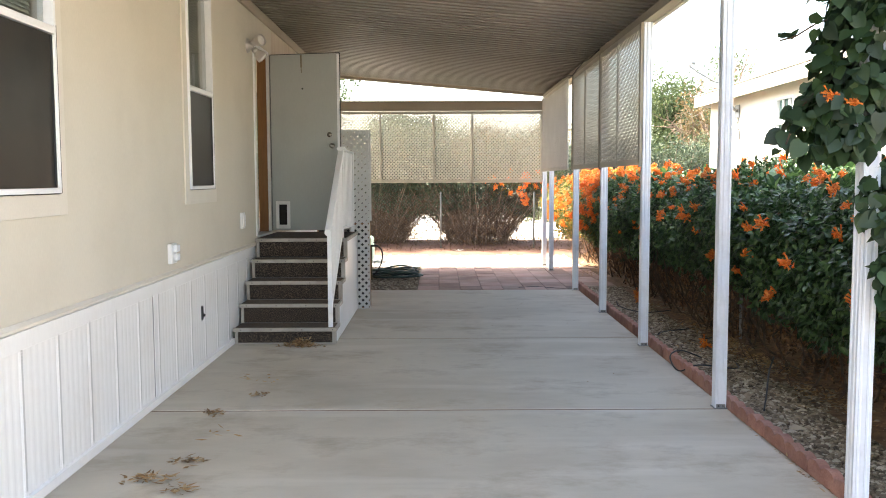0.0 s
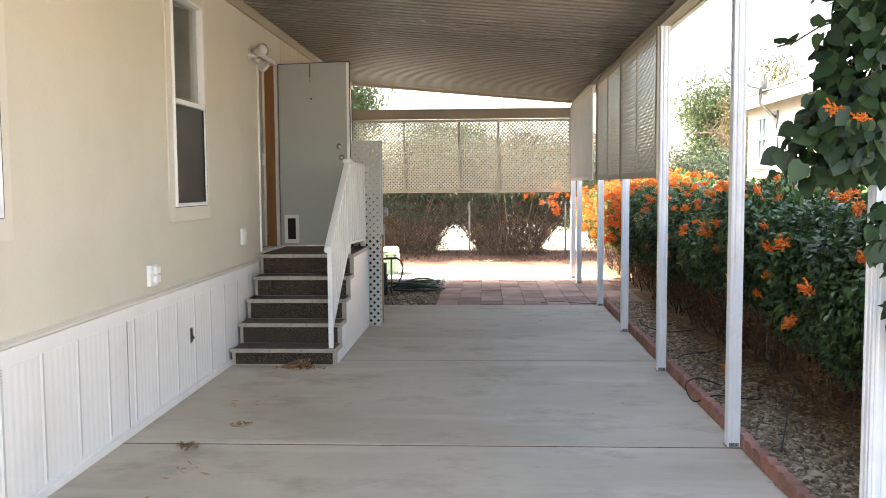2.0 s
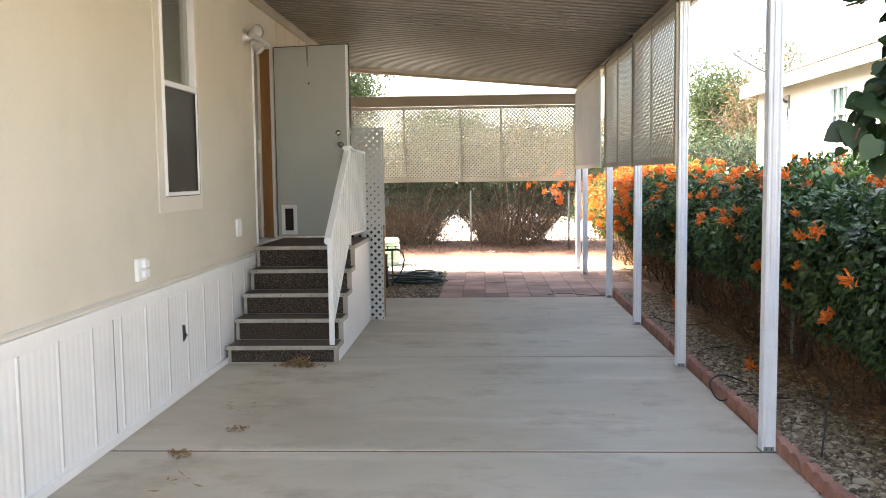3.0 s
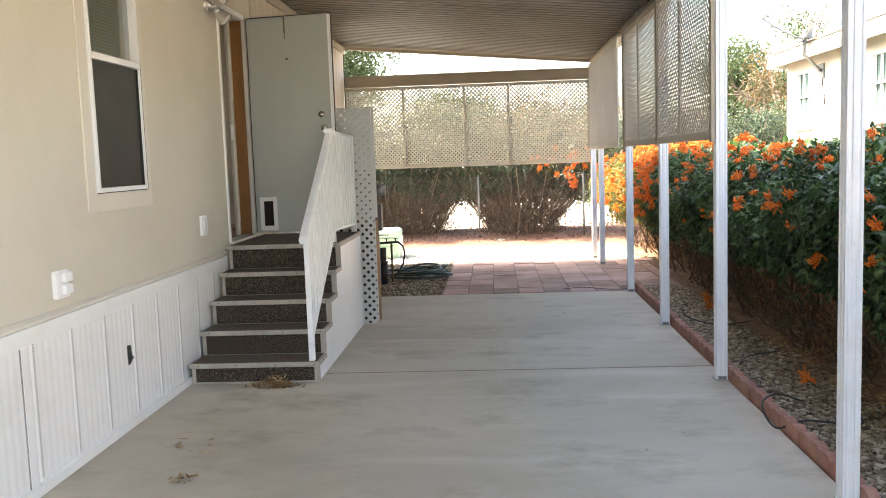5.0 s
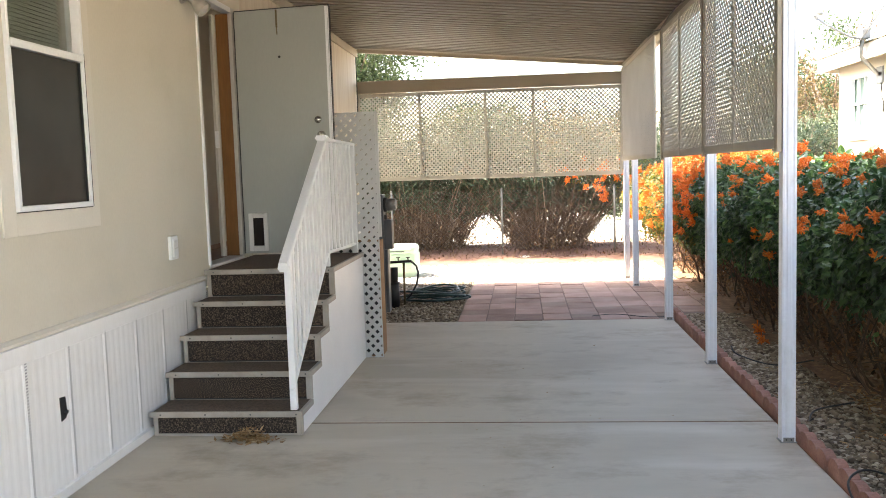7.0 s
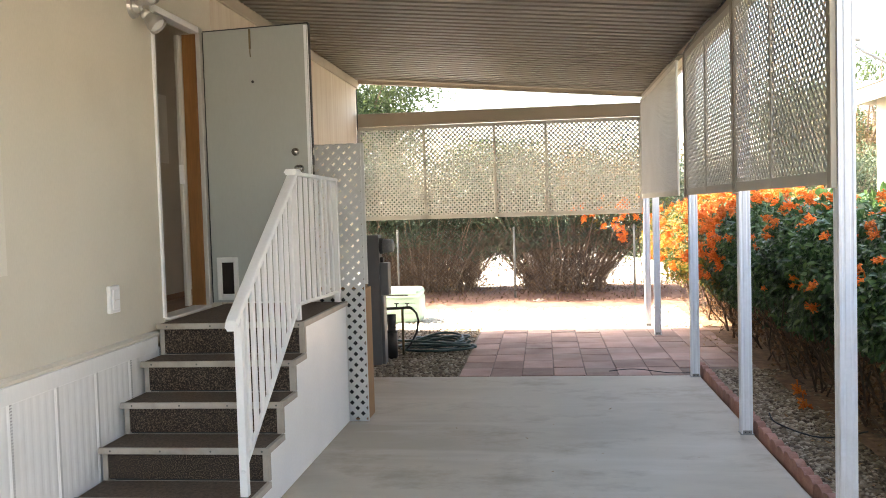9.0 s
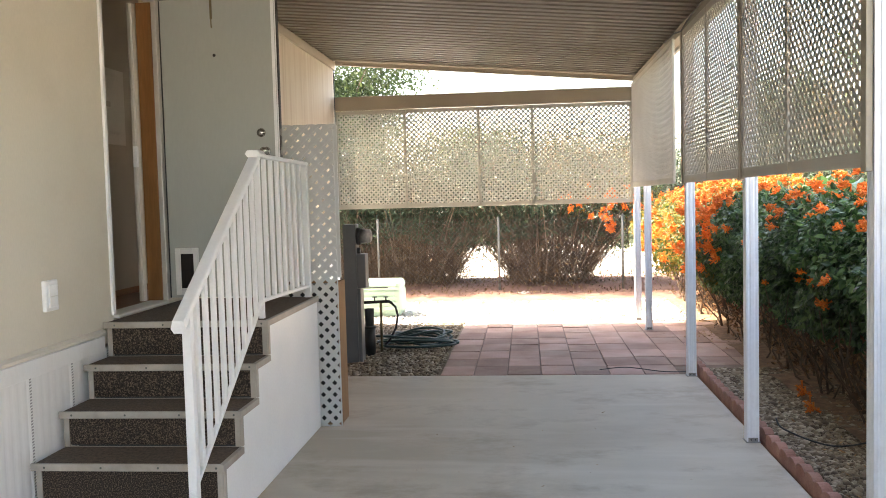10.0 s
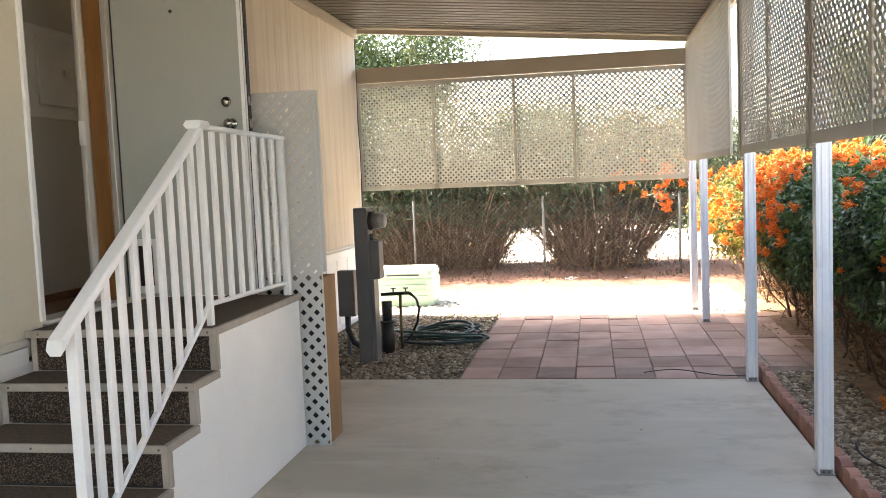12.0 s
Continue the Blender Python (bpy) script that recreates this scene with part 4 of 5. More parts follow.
bar("top_rail", [(8.872, 1.086), (10.03, 1.862)], 0.062, 0.034)
bm = bmesh.new()
prism(bm, [(HX - 0.034, 1.0), (HX - 0.02, 0.98), (HX + 0.02, 0.98), (HX + 0.034, 1.0), (HX + 0.026, 1.035), (HX - 0.026, 1.035)], 8.846, 8.884, "y")
for v in bm.verts:
    v.co.z += 0.072 + (v.co.y - 8.872) * 0.66
part("end_cap", bm, WHITE, rail)
bm = bmesh.new()
prism(bm, [(HX - 0.030, 1.860), (HX + 0.030, 1.860), (HX + 0.044, 1.878), (HX + 0.030, 1.898), (HX - 0.030, 1.898), (HX - 0.044, 1.878)], 9.985, 10.09, "y")
part("joint_cap", bm, WHITE, rail)
bar("top_rail", [(10.03, 1.872), (11.15, 1.862)], 0.045, 0.024)
bar("bottom_rail", [(8.93, 0.285), (10.055, 1.035)], 0.026, 0.022)
bar("bottom_rail", [(10.06, 1.035), (11.14, 1.01)], 0.026, 0.022)


def upright(name, y, z0, z1, w, d=0.0):
    d = d or w
    boxpart(name, rail, WHITE, HX - w / 2, HX + w / 2, y - d / 2, y + d / 2, z0, z1, 0.003)


upright("newel", 8.955, 0.1585, top_z(8.955) - 0.01, 0.042)
upright("newel", 11.12, 0.9335, 1.86, 0.042)
upright("newel", 10.055, 0.9335, 1.86, 0.030)
for k in range(1, 10):
    y = 8.955 + k * 0.110
    upright("baluster", y, 0.285 + (y - 8.93) * 0.667, top_z(y) - 0.012, 0.02, 0.038)
for k in range(1, 8):
    y = 10.055 + k * 0.132
    upright("baluster", y, 1.03, 1.855, 0.02, 0.038)

# ---- leaning lattice and cardboard box behind the landing ----
lat = empty("trellis_sheet", -1.0, 11.19, 0, "narrow white plastic lattice sheet standing behind the landing", "trellis")
lattice_sheet(lat, LATTICE_W, -1.215, -0.768, 0.0, 2.135, 11.178, "y", pitch=0.084, strip=0.032, th=0.003)
lat2 = empty("trellis_sheet", -1.0, 11.2, 0, "second lattice sheet doubled over the upper half", "trellis")
lattice_sheet(lat2, LATTICE_W, -1.215, -0.745, 1.06, 2.14, 11.195, "y", pitch=0.084, strip=0.033, th=0.003, shift=0.022)
for e_, z0, y0 in ((lat, 0.0, 11.1895), (lat2, 1.06, 11.2085)):
    bm = bmesh.new()
    box(bm, -0.775, -0.745 if e_ is lat2 else -0.766, y0, y0 + 0.004, z0, 2.13)
    part("edge_strip", bm, LATTICE_W, e_)
cb = empty("cardboard_box", -1.1, 11.34, 0, "tall open brown cardboard box behind the lattice", "box")
for nm, b in (("side", (-0.785, -0.778, 11.222, 11.47, 0.0, 1.02)), ("side", (-1.4, -1.393, 11.222, 11.47, 0.0, 1.02)),
              ("back", (-1.392, -0.786, 11.464, 11.47, 0.0, 1.018)), ("bottom", (-1.392, -0.786, 11.229, 11.463, 0.0, 0.006))):
    boxpart(nm, cb, CARDBOARD, *b, bevel=0.001)
# Black block added so the lattice holes read as shade.
boxpart("liner", cb, BLACKPLASTIC, -1.385, -0.79, 11.235, 11.46, 0.01, 1.0, 0.01, "black block painting the shade behind the lattice")

# ---- utilities beside the house corner ----
mp = empty("meter_pedestal", -1.18, 13.7, 0, "dark grey steel electric meter pedestal", "meter")
boxpart("column", mp, GREYMETAL, -1.245, -1.12, 13.62, 13.80, -0.02, 1.365, 0.006)
boxpart("breaker_box", mp, GREYMETAL, -1.119, -1.03, 13.64, 13.80, 0.73, 1.07, 0.006)
boxpart("flange", mp, GREYMETAL, -1.1195, -1.085, 13.63, 13.79, -0.02, 0.729, 0.004)
bm = bmesh.new()
tube(bm, (-1.12, 13.71, 1.245), (-1.085, 13.71, 1.245), 0.085, 0.085, 24)
part("meter_ring", bm, DARK, mp, "dark meter ring", True)
bm = bmesh.new()
tube(bm, (-1.085, 13.71, 1.245), (-0.99, 13.71, 1.245), 0.075, 0.066, 24)
bmesh.ops.create_uvsphere(bm, u_segments=20, v_segments=8, radius=0.066, matrix=Matrix.Translation((-0.99, 13.71, 1.245)) @ Matrix.Diagonal((0.35, 1, 1, 1)))
part("meter_glass", bm, GALV, mp, "rounded glass meter dome", True)
bm = bmesh.new()
tube(bm, (-1.12, 13.71, 1.10), (-1.09, 13.71, 1.10), 0.03, 0.03, 14)
part("knockout", bm, DARK, mp)
gp = empty("conduit_box", -1.42, 13.95, 0, "dark grey conduit box with a bent black pipe", "utility box")
boxpart("body", gp, GREYMETAL, -1.52, -1.36, 13.95, 14.05, 0.35, 0.78, 0.01)
bm = bmesh.new()
pipe(bm, [(-1.45, 14.0, 0.36), (-1.45, 14.0, 0.22), (-1.40, 14.0, 0.10), (-1.30, 14.0, 0.04), (-1.2, 14.0, -0.01)], 0.028, 10)
part("pipe", bm, BLACKPLASTIC, gp, "black bent pipe", True)
boxpart("leg", gp, GREYMETAL, -1.46, -1.43, 13.98, 14.02, -0.02, 0.349, 0.002)
wf = empty("water_filter", -1.1, 14.1, 0, "black cylindrical water regulator housing", "water valve")
bm = bmesh.new()
tube(bm, (-1.09, 14.08, -0.02), (-1.09, 14.08, 0.27), 0.06, 0.06, 18)
part("canister", bm, BLACKPLASTIC, wf, smooth=True)
bm = bmesh.new()
tube(bm, (-1.09, 14.08, 0.27), (-1.09, 14.08, 0.29), 0.066, 0.066, 18)
tube(bm, (-1.09, 14.08, 0.29), (-1.09, 14.08, 0.47), 0.045, 0.05, 18)
part("head", bm, DARK, wf, smooth=True)
tap = empty("garden_tap", -0.99, 14.2, 0, "weathered brass standpipe with two hose taps", "tap")
bm = bmesh.new()
pipe(bm, [(-0.985, 14.2, -0.03), (-0.985, 14.2, 0.52)], 0.014, 10)
part("riser", bm, BRASS, tap, smooth=True)
bm = bmesh.new()
pipe(bm, [(-1.17, 14.2, 0.52), (-0.90, 14.2, 0.53), (-0.875, 14.2, 0.515)], 0.016, 10)
part("manifold", bm, DARK, tap, smooth=True)
for x in (-1.05, -0.93):
    bm = bmesh.new()
    tube(bm, (x, 14.2, 0.53), (x, 14.2, 0.575), 0.008, 0.008, 8)
    box(bm, x - 0.025, x + 0.025, 14.192, 14.208, 0.572, 0.582, 0.003)
    part("tap_handle", bm, DARK, tap)

rng = np.random.default_rng(7)
hose = empty("garden_hose", -0.65, 14.55, 0, "coiled dark green garden hose lying on gravel", "hose")
bm = bmesh.new()
pts = []
LOOPS = 8
for k in range(LOOPS * 26):
    a = 2 * math.pi * k / 26
    loop = k // 26
    rr = 0.80 + 0.22 * math.sin(loop * 2.4) + 0.09 * math.sin(a * 2 + loop)
    cx, cy = -0.66 + 0.035 * math.sin(loop * 1.9), 14.56 + 0.03 * math.cos(loop * 2.7)
    pts.append((cx + 0.42 * rr * math.cos(a), cy + 0.30 * rr * math.sin(a), 0.014 + 0.015 * loop + 0.034 * math.sin(a * 1.5 + loop * 1.3) * (loop > 1) + 0.01 * (loop > 1)))
pipe(bm, pts, 0.013, 8)
part("coil", bm, HOSE, hose, smooth=True)
bm = bmesh.new()
pipe(bm, [(-0.875, 14.2, 0.515), (-0.83, 14.2, 0.47), (-0.81, 14.22, 0.38), (-0.84, 14.26, 0.24), (-0.92, 14.32, 0.10), (-0.98, 14.42, 0.04), (-1.04, 14.5, 0.03)], 0.0125, 8)
part("hose_end", bm, BLACKPLASTIC, hose, "black hose end leading to the tap", True)

gb = empty("utility_cover", -1.6, 17.2, 0, "pale green ribbed plastic utility cover in the sun", "utility box")
bm = bmesh.new()
box(bm, -2.06, -1.18, 16.98, 17.55, -0.03, 0.42, 0.09)
part("shell", bm, GREENBOX, gb, smooth=False)
for z in (0.10, 0.17, 0.24):
    boxpart("rib", gb, GREENBOX, -2.0, -1.24, 16.968, 16.979, z, z + 0.03, 0.004)
bm = bmesh.new()
box(bm, -2.05, -1.19, 16.975, 17.555, 0.34, 0.475, 0.06)
part("lid", bm, GREENBOX, gb)
boxpart("handle_slot", gb, DARK, -1.78, -1.36, 16.966, 16.9745, 0.385, 0.398, 0.0)


# ---- patio pavers ----
patio = empty("patio", 1.3, 14.5, 0, "rose-coloured concrete pavers laid in columns", "paving", kind="structure")
paver_meshes = []
rng = np.random.default_rng(11)
for k in range(4):
    bm = bmesh.new()
    box(bm, -0.148, 0.148, -0.195, 0.195, -0.05, 0.0, 0.006)
    for v in bm.verts:
        v.co.x += rng.uniform(-0.0015, 0.0015)
        v.co.y += rng.uniform(-0.0015, 0.0015)
    me = bpy.data.meshes.new("paver")
    bm.to_mesh(me)
    bm.free()
    me.materials.append(PAVER)
    paver_meshes.append(me)


def paver(x, y):
    ob = new("paver", paver_meshes[int(rng.integers(4))])
    ob.matrix_world = pose(x, y, 0.0 + rng.uniform(-0.005, 0.004), rng.uniform(-0.6, 0.6), rng.uniform(-0.6, 0.6), rng.uniform(-0.8, 0.8))
    ob.parent = patio
    ob.matrix_parent_inverse = Matrix.Translation((-1.3, -14.5, 0))


for c in range(11):
    x = -0.245 + 0.1525 + c * 0.305
    stagger = (0.0, 0.20, 0.07, 0.27, 0.0, 0.13, 0.31, 0.04, 0.2, 0.1, 0.0)[c]
    for r in range(8):
        y = YSLAB + 0.205 + 0.405 * r + (stagger - 0.13) * 0.22 * (r > 0)
        if x > 2.0 and y < 13.25:
            continue
        if y > 16.2 - (0.1 if c in (2, 5) else 0):
            continue
        paver(x, y)
boxpart("sand_bed", patio, JOINT, -0.24, 3.1, YSLAB + 0.004, 16.1, -0.06, -0.010, 0.0, "dark joint sand")

# ---- edging blocks ----
edging = empty("edging", 2.04, 5, 0, "red scalloped concrete edging blocks beside the slab", "edging", kind="structure")


def edging_mesh():
    bm = bmesh.new()
    poly = [(0.001, -0.08), (0.299, -0.08), (0.299, 0.055)]
    for c in (0.225, 0.075):
        for k in range(0, 9):
            a = math.pi * k / 8
            poly.append((c + 0.073 * math.cos(a), 0.056 + 0.034 * math.sin(a)))
    poly.append((0.001, 0.055))
    prism(bm, poly, 0.0, 0.055, "x")
    me = bpy.data.meshes.new("edging_block")
    bm.to_mesh(me)
    bm.free()
    me.materials.append(BRICK)
    return me


edge_me = edging_mesh()
y = -5.0
while y < 12.95:
    ob = new("edging_block", edge_me)
    ob.matrix_world = pose(2.012 + 0.0026 * (y - 5) + rng.uniform(-0.004, 0.004), y, rng.uniform(-0.006, 0.006), 0, rng.uniform(-2.0, 3.0), rng.uniform(-0.8, 0.8))
    ob.parent = edging
    ob.matrix_parent_inverse = edging.matrix_world.inverted()
    y += 0.302


# ---- pebbles ----
ICO = bmesh.new()
bmesh.ops.create_icosphere(ICO, subdivisions=1, radius=1.0)
ICO_V = np.array([v.co[:] for v in ICO.verts])
ICO_F = np.array([[v.index for v in f.verts] for f in ICO.faces])
ICO.free()


def pebbles(name, seed, count, x0, x1, y0, y1, z, size, label, keep=None, mat=None):
    r = np.random.default_rng(seed)
    p = np.column_stack([r.uniform(x0, x1, count), r.uniform(y0, y1, count), np.full(count, z)])
    if keep is not None:
        p = p[keep(p, r)]
    k = len(p)
    s = size * r.lognormal(0, 0.33, (k, 1)) * np.column_stack([r.uniform(0.8, 1.35, k), r.uniform(0.8, 1.35, k), r.uniform(0.5, 0.8, k)])
    a = r.uniform(0, 2 * np.pi, k)
    v = ICO_V[None] * s[:, None] * r.uniform(0.82, 1.15, (k, 12, 1))
    c, sn = np.cos(a)[:, None], np.sin(a)[:, None]
    v = np.stack([v[..., 0] * c - v[..., 1] * sn, v[..., 0] * sn + v[..., 1] * c, v[..., 2]], -1) + p[:, None]
    f = (np.arange(k)[:, None, None] * 12 + ICO_F).reshape(-1, 3)
    ob = mesh_obj(name, v.reshape(-1, 3).tolist(), f.tolist(), mat or PEBBLE, smooth=True)
    return tagged(ob, label, "gravel", kind="stuff")


pebbles("pebbles", 3, 36000, 2.08, 3.05, 2.5, 13.15, 0.003, 0.0122, "grey-brown river pebbles in the planting bed",
        lambda p, r: r.uniform(size=len(p)) < np.clip(1.35 - (p[:, 0] - 2.08) * 1.25, 0.06, 1))
pebbles("pebbles", 4, 9000, -1.86, -0.27, 12.96, 16.3, -0.012, 0.0125, "brown gravel around the hose and meter")
pebbles("pebbles", 5, 6000, -3.5, 4.6, 16.15, 18.6, -0.016, 0.02, "yard gravel with sunlight put into its pale colour", mat=PALESTONE)


# ---- hedge with trumpet flowers ----
def hedge_section(u):
    """Cross-section of the hedge: u from 0 (low, inside) over the face to 1 (back of the top). Gives x, z and the outward way."""
    xs = [3.0, 2.74, 2.56, 2.47, 2.54, 2.74, 3.15, 3.75, 4.25]
    zs = [0.36, 0.52, 0.76, 1.02, 1.28, 1.48, 1.56, 1.59, 1.50]
    t = np.linspace(0, 1, 9)
    x, z = np.interp(u, t, xs), np.interp(u, t, zs)
    dx, dz = np.interp(u + 0.02, t, xs) - np.interp(u - 0.02, t, xs), np.interp(u + 0.02, t, zs) - np.interp(u - 0.02, t, zs)
    return x, z, np.column_stack([-dz, np.zeros_like(u), dx])


def bumps(y, u):
    return np.array([noise.noise((a * 0.9, b * 4.0, 0.3)) * 0.17 + noise.noise((a * 2.9, b * 10.0, 4.3)) * 0.14 + noise.noise((a * 7.0, b * 22.0, 8.1)) * 0.05 for a, b in zip(y, u)])


def hedge_points(r, count, y0, y1, inner=0.28, ulo=0.05):
    y, u = r.uniform(y0, y1, count), r.uniform(ulo, 0.92, count)
    x, z, o = hedge_section(u)
    o = unit(o)
    b = bumps(y, u)
    depth = -inner * r.uniform(0, 1, count) ** 1.6 + b
    hi = 0.10 * np.sin(y * 0.75 + 1.0) + 0.04 * np.sin(y * 2.3)
    ends = np.clip((y - 17.2) / 1.6, 0, 1)
    p = np.column_stack([x + o[:, 0] * depth - ends * 0.25, y, z * (1 + hi * 0.55 * (z > 0.8)) + o[:, 2] * depth])
    p[:, 2] = np.maximum(p[:, 2], 0.12)
    return p, o


hedge = empty("trumpet_vine_hedge", 3.2, 10, 0, "dense dark green vine hedge with orange trumpet flowers", "hedge")
r = np.random.default_rng(21)
p, o = hedge_points(r, 78000, 1.5, 15.6, 0.3)
keep = (p[:, 2] > 0.50 + 0.20 * np.sin(p[:, 1] * 1.1) * np.sin(p[:, 1] * 0.43 + 1)) | (r.uniform(size=len(p)) < 0.10)
foliage("foliage", r, p[keep], o[keep], 0.060, LEAF, hedge, 0.66, 0.55, 0.75)
p, o = hedge_points(r, 9000, 1.5, 18.6, 0.75)
p[:, 0] += 0.25
foliage("inner_foliage", r, p[p[:, 2] > 0.55], o[p[:, 2] > 0.55], 0.15, LEAF, hedge, 0.8, 0.4, 0.9)
# Far end in GOLD leaves, whose colour carries the sunlight.
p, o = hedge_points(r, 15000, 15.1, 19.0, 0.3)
foliage("sunlit_foliage", r, p, o, 0.06, GOLD, hedge, 0.6, 0.5, 0.9, "hedge foliage with sunlight painted in as yellow-green")
# Unseen leaf wall at the back, added to keep light out from below the hedge.
k = 11000
p = np.column_stack([r.normal(4.25, 0.12, k), r.uniform(1.5, 18.6, k), r.uniform(0.05, 1.65, k)])
foliage("back_foliage", r, p, np.tile([[1.0, 0, 0.2]], (k, 1)), 0.14, LEAF, hedge, 0.75, 0.4, 0.8)
# dry low growth
k = 15000
p = np.column_stack([r.uniform(2.70, 3.7, k), r.uniform(1.5, 18.5, k), 0.03 + r.gamma(1.5, 0.14, k)])
p = p[(p[:, 2] < 0.75) & (p[:, 0] - 2.70 > 0.25 * np.sin(p[:, 1] * 1.7) ** 2)]
foliage("dry_foliage", r, p, np.tile([[-0.5, 0, 0.5]], (len(p), 1)), 0.05, HEDGEDRY, hedge, 0.5, 0.2, 1.1, "dry brown lower growth")
bm = bmesh.new()
for k in range(330):
    y0, x0 = r.uniform(2.0, 18.4), r.uniform(2.8, 3.5)
    q = [(x0, y0, -0.02)]
    for j in range(4):
        a = q[-1]
        q.append((a[0] + r.uniform(-0.16, 0.10), a[1] + r.uniform(-0.2, 0.2), a[2] + r.uniform(0.08, 0.3)))
    pipe(bm, q, [0.011, 0.009, 0.007, 0.005, 0.003], 5)
for k in range(160):
    y0, x0 = r.uniform(2.0, 18.0), r.uniform(2.6, 3.2)
    q = [(x0, y0, r.uniform(0.02, 0.5))]
    for j in range(3):
        a = q[-1]
        q.append((a[0] + r.uniform(-0.08, 0.08), a[1] + r.uniform(-0.22, 0.22), max(0.015, a[2] + r.uniform(-0.12, 0.08))))
    pipe(bm, q, 0.004, 4)
part("woody_growth", bm, TWIG, hedge, "tangled woody stems")


def flower_mesh(seed):
    """A hanging cluster of slim trumpets with flared lobes."""
    r = np.random.default_rng(seed)
    bm = bmesh.new()
    for k in range(24):
        d = Vector((r.normal(-0.75, 0.5), r.normal(0, 0.6), r.normal(0.15, 0.45))).normalized()
        a = Vector(r.normal(0, 0.014, 3))
        ln = r.uniform(0.04, 0.065)
        b = a + d * ln
        tube(bm, a, b, 0.003, 0.0075, 6, False)
        side = d.orthogonal().normalized()
        for q in range(4):
            s1 = Matrix.Rotation(q * math.pi / 2, 3, d) @ side
            s2 = d.cross(s1)
            vs = [bm.verts.new(c) for c in (b - s2 * 0.006 + s1 * 0.004, b + s2 * 0.006 + s1 * 0.004, b + s1 * 0.015 + d * 0.005 * r.uniform(-1, 1.5))]
            bm.faces.new(vs)
    me = bpy.data.meshes.new("flower")
    bm.to_mesh(me)
    bm.free()
    me.materials.append(FLOWER)
    return me


flower_meshes = [flower_mesh(s) for s in range(5)]


def flower(parent, x, y, z, s, r):
    ob = new("flower", flower_meshes[int(r.integers(5))])
    ob.matrix_world = pose(x, y, z, r.uniform(-30, 30), r.uniform(-30, 30), r.uniform(-60, 60)) @ Matrix.Diagonal((s, s, s, 1))
    ob.parent = parent
    ob.matrix_parent_inverse = parent.matrix_world.inverted()


for x, y, z in ((2.40, 6.54, 1.0), (2.50, 7.55, 0.97), (2.46, 7.18, 1.22), (2.45, 10.04, 1.17), (2.9, 11.5, 1.72), (2.45, 8.3, 0.9), (2.43, 6.9, 0.72), (2.42, 5.6, 0.85)):
    flower(hedge, x, y, z, 1.0, r)
p, o = hedge_points(r, 90, 2.5, 15.2, 0.0, 0.52)
for q, w in zip(p, o):
    if q[2] > 1.0 and q[0] < 3.6:
        flower(hedge, *(q + w * 0.05), r.uniform(0.55, 0.95), r)
p, o = hedge_points(r, 105, 3.0, 15.4, 0.0, 0.28)
for q, w in zip(p, o):
    flower(hedge, *(q + w * 0.05), r.uniform(0.5, 0.85), r)
for k in range(40):       # bright rows along the top edge
    y = r.choice([7.6, 8.3, 8.9, 9.7, 10.6, 11.2, 11.7, 12.3, 13.2]) + r.normal(0, 0.2)
    flower(hedge, 2.70 + r.uniform(-0.1, 0.25), y, 1.54 + r.uniform(-0.06, 0.1), r.uniform(0.6, 0.95), r)
p, o = hedge_points(r, 180, 14.4, 18.9, 0.0, 0.22)
bm = bmesh.new()
for q, w in zip(p, o):     # the far sunlit end: one mass of blossom
    old = len(bm.verts)
    bm.from_mesh(flower_meshes[int(r.integers(5))])
    bm.verts.ensure_lookup_table()
    sc = r.uniform(0.8, 1.4)
    bmesh.ops.transform(bm, matrix=pose(*(q + w * 0.06), r.uniform(-30, 30), r.uniform(-30, 30), r.uniform(-60, 60)) @ Matrix.Diagonal((sc, sc, sc, 1)), verts=bm.verts[old:])
mass = part("blossom", bm, FLOWER, hedge, "mass of orange blossom in the sun")
mass["kind"] = "stuff"
for x, y in ((2.56, 11.49), (2.5, 8.6), (2.66, 12.0)):
    fl = new("fallen_flower", flower_meshes[1])
    fl.matrix_world = pose(x, y, 0.045, 20, 10, 40)
    tagged(fl, "fallen orange trumpet flower on the gravel", "flower", "fallen flowers")

# steel stake among the stems
st = tagged(new("stake"), "short grey steel stake under the hedge", "stake")
st.location = (2.95, 9.0, 0)
bpy.context.view_layer.update()
boxpart("shaft", st, GALV, 2.94, 2.965, 8.99, 9.015, -0.02, 0.62, 0.003)

# ---- climbing vine on the post ----
vine = empty("climbing_vine", 2.25, 4.75, 0, "dark green large-leaved vine climbing a carport post", "vine")
r = np.random.default_rng(31)
blobs = [((2.02, 4.62, 2.62), (0.40, 0.26, 0.42), 800), ((2.0, 4.60, 2.15), (0.32, 0.24, 0.32), 560), ((1.84, 4.60, 1.85), (0.20, 0.2, 0.22), 300),
         ((2.32, 4.75, 1.9), (0.34, 0.3, 0.62), 800), ((2.20, 4.58, 1.5), (0.20, 0.2, 0.22), 190), ((2.42, 4.7, 1.15), (0.30, 0.3, 0.45), 420),
         ((2.04, 4.45, 1.18), (0.12, 0.08, 0.26), 95), ((1.98, 4.44, 1.45), (0.15, 0.09, 0.18), 90), ((1.66, 4.58, 1.78), (0.10, 0.12, 0.16), 60)]
pts, outs = [], []
for c, s, k in blobs:
    d = unit(r.normal(size=(k, 3)))
    pts.append(np.array(c) + d * np.array(s) * r.uniform(0.35, 1.0, (k, 1)) ** 0.6)
    outs.append(d * np.array([1, 1, 0.4]) + np.array([-0.2, -0.5, 0]))
p, o = np.concatenate(pts), unit(np.concatenate(outs))
v, f = round_leaf_arrays(r, p, o, 0.075)
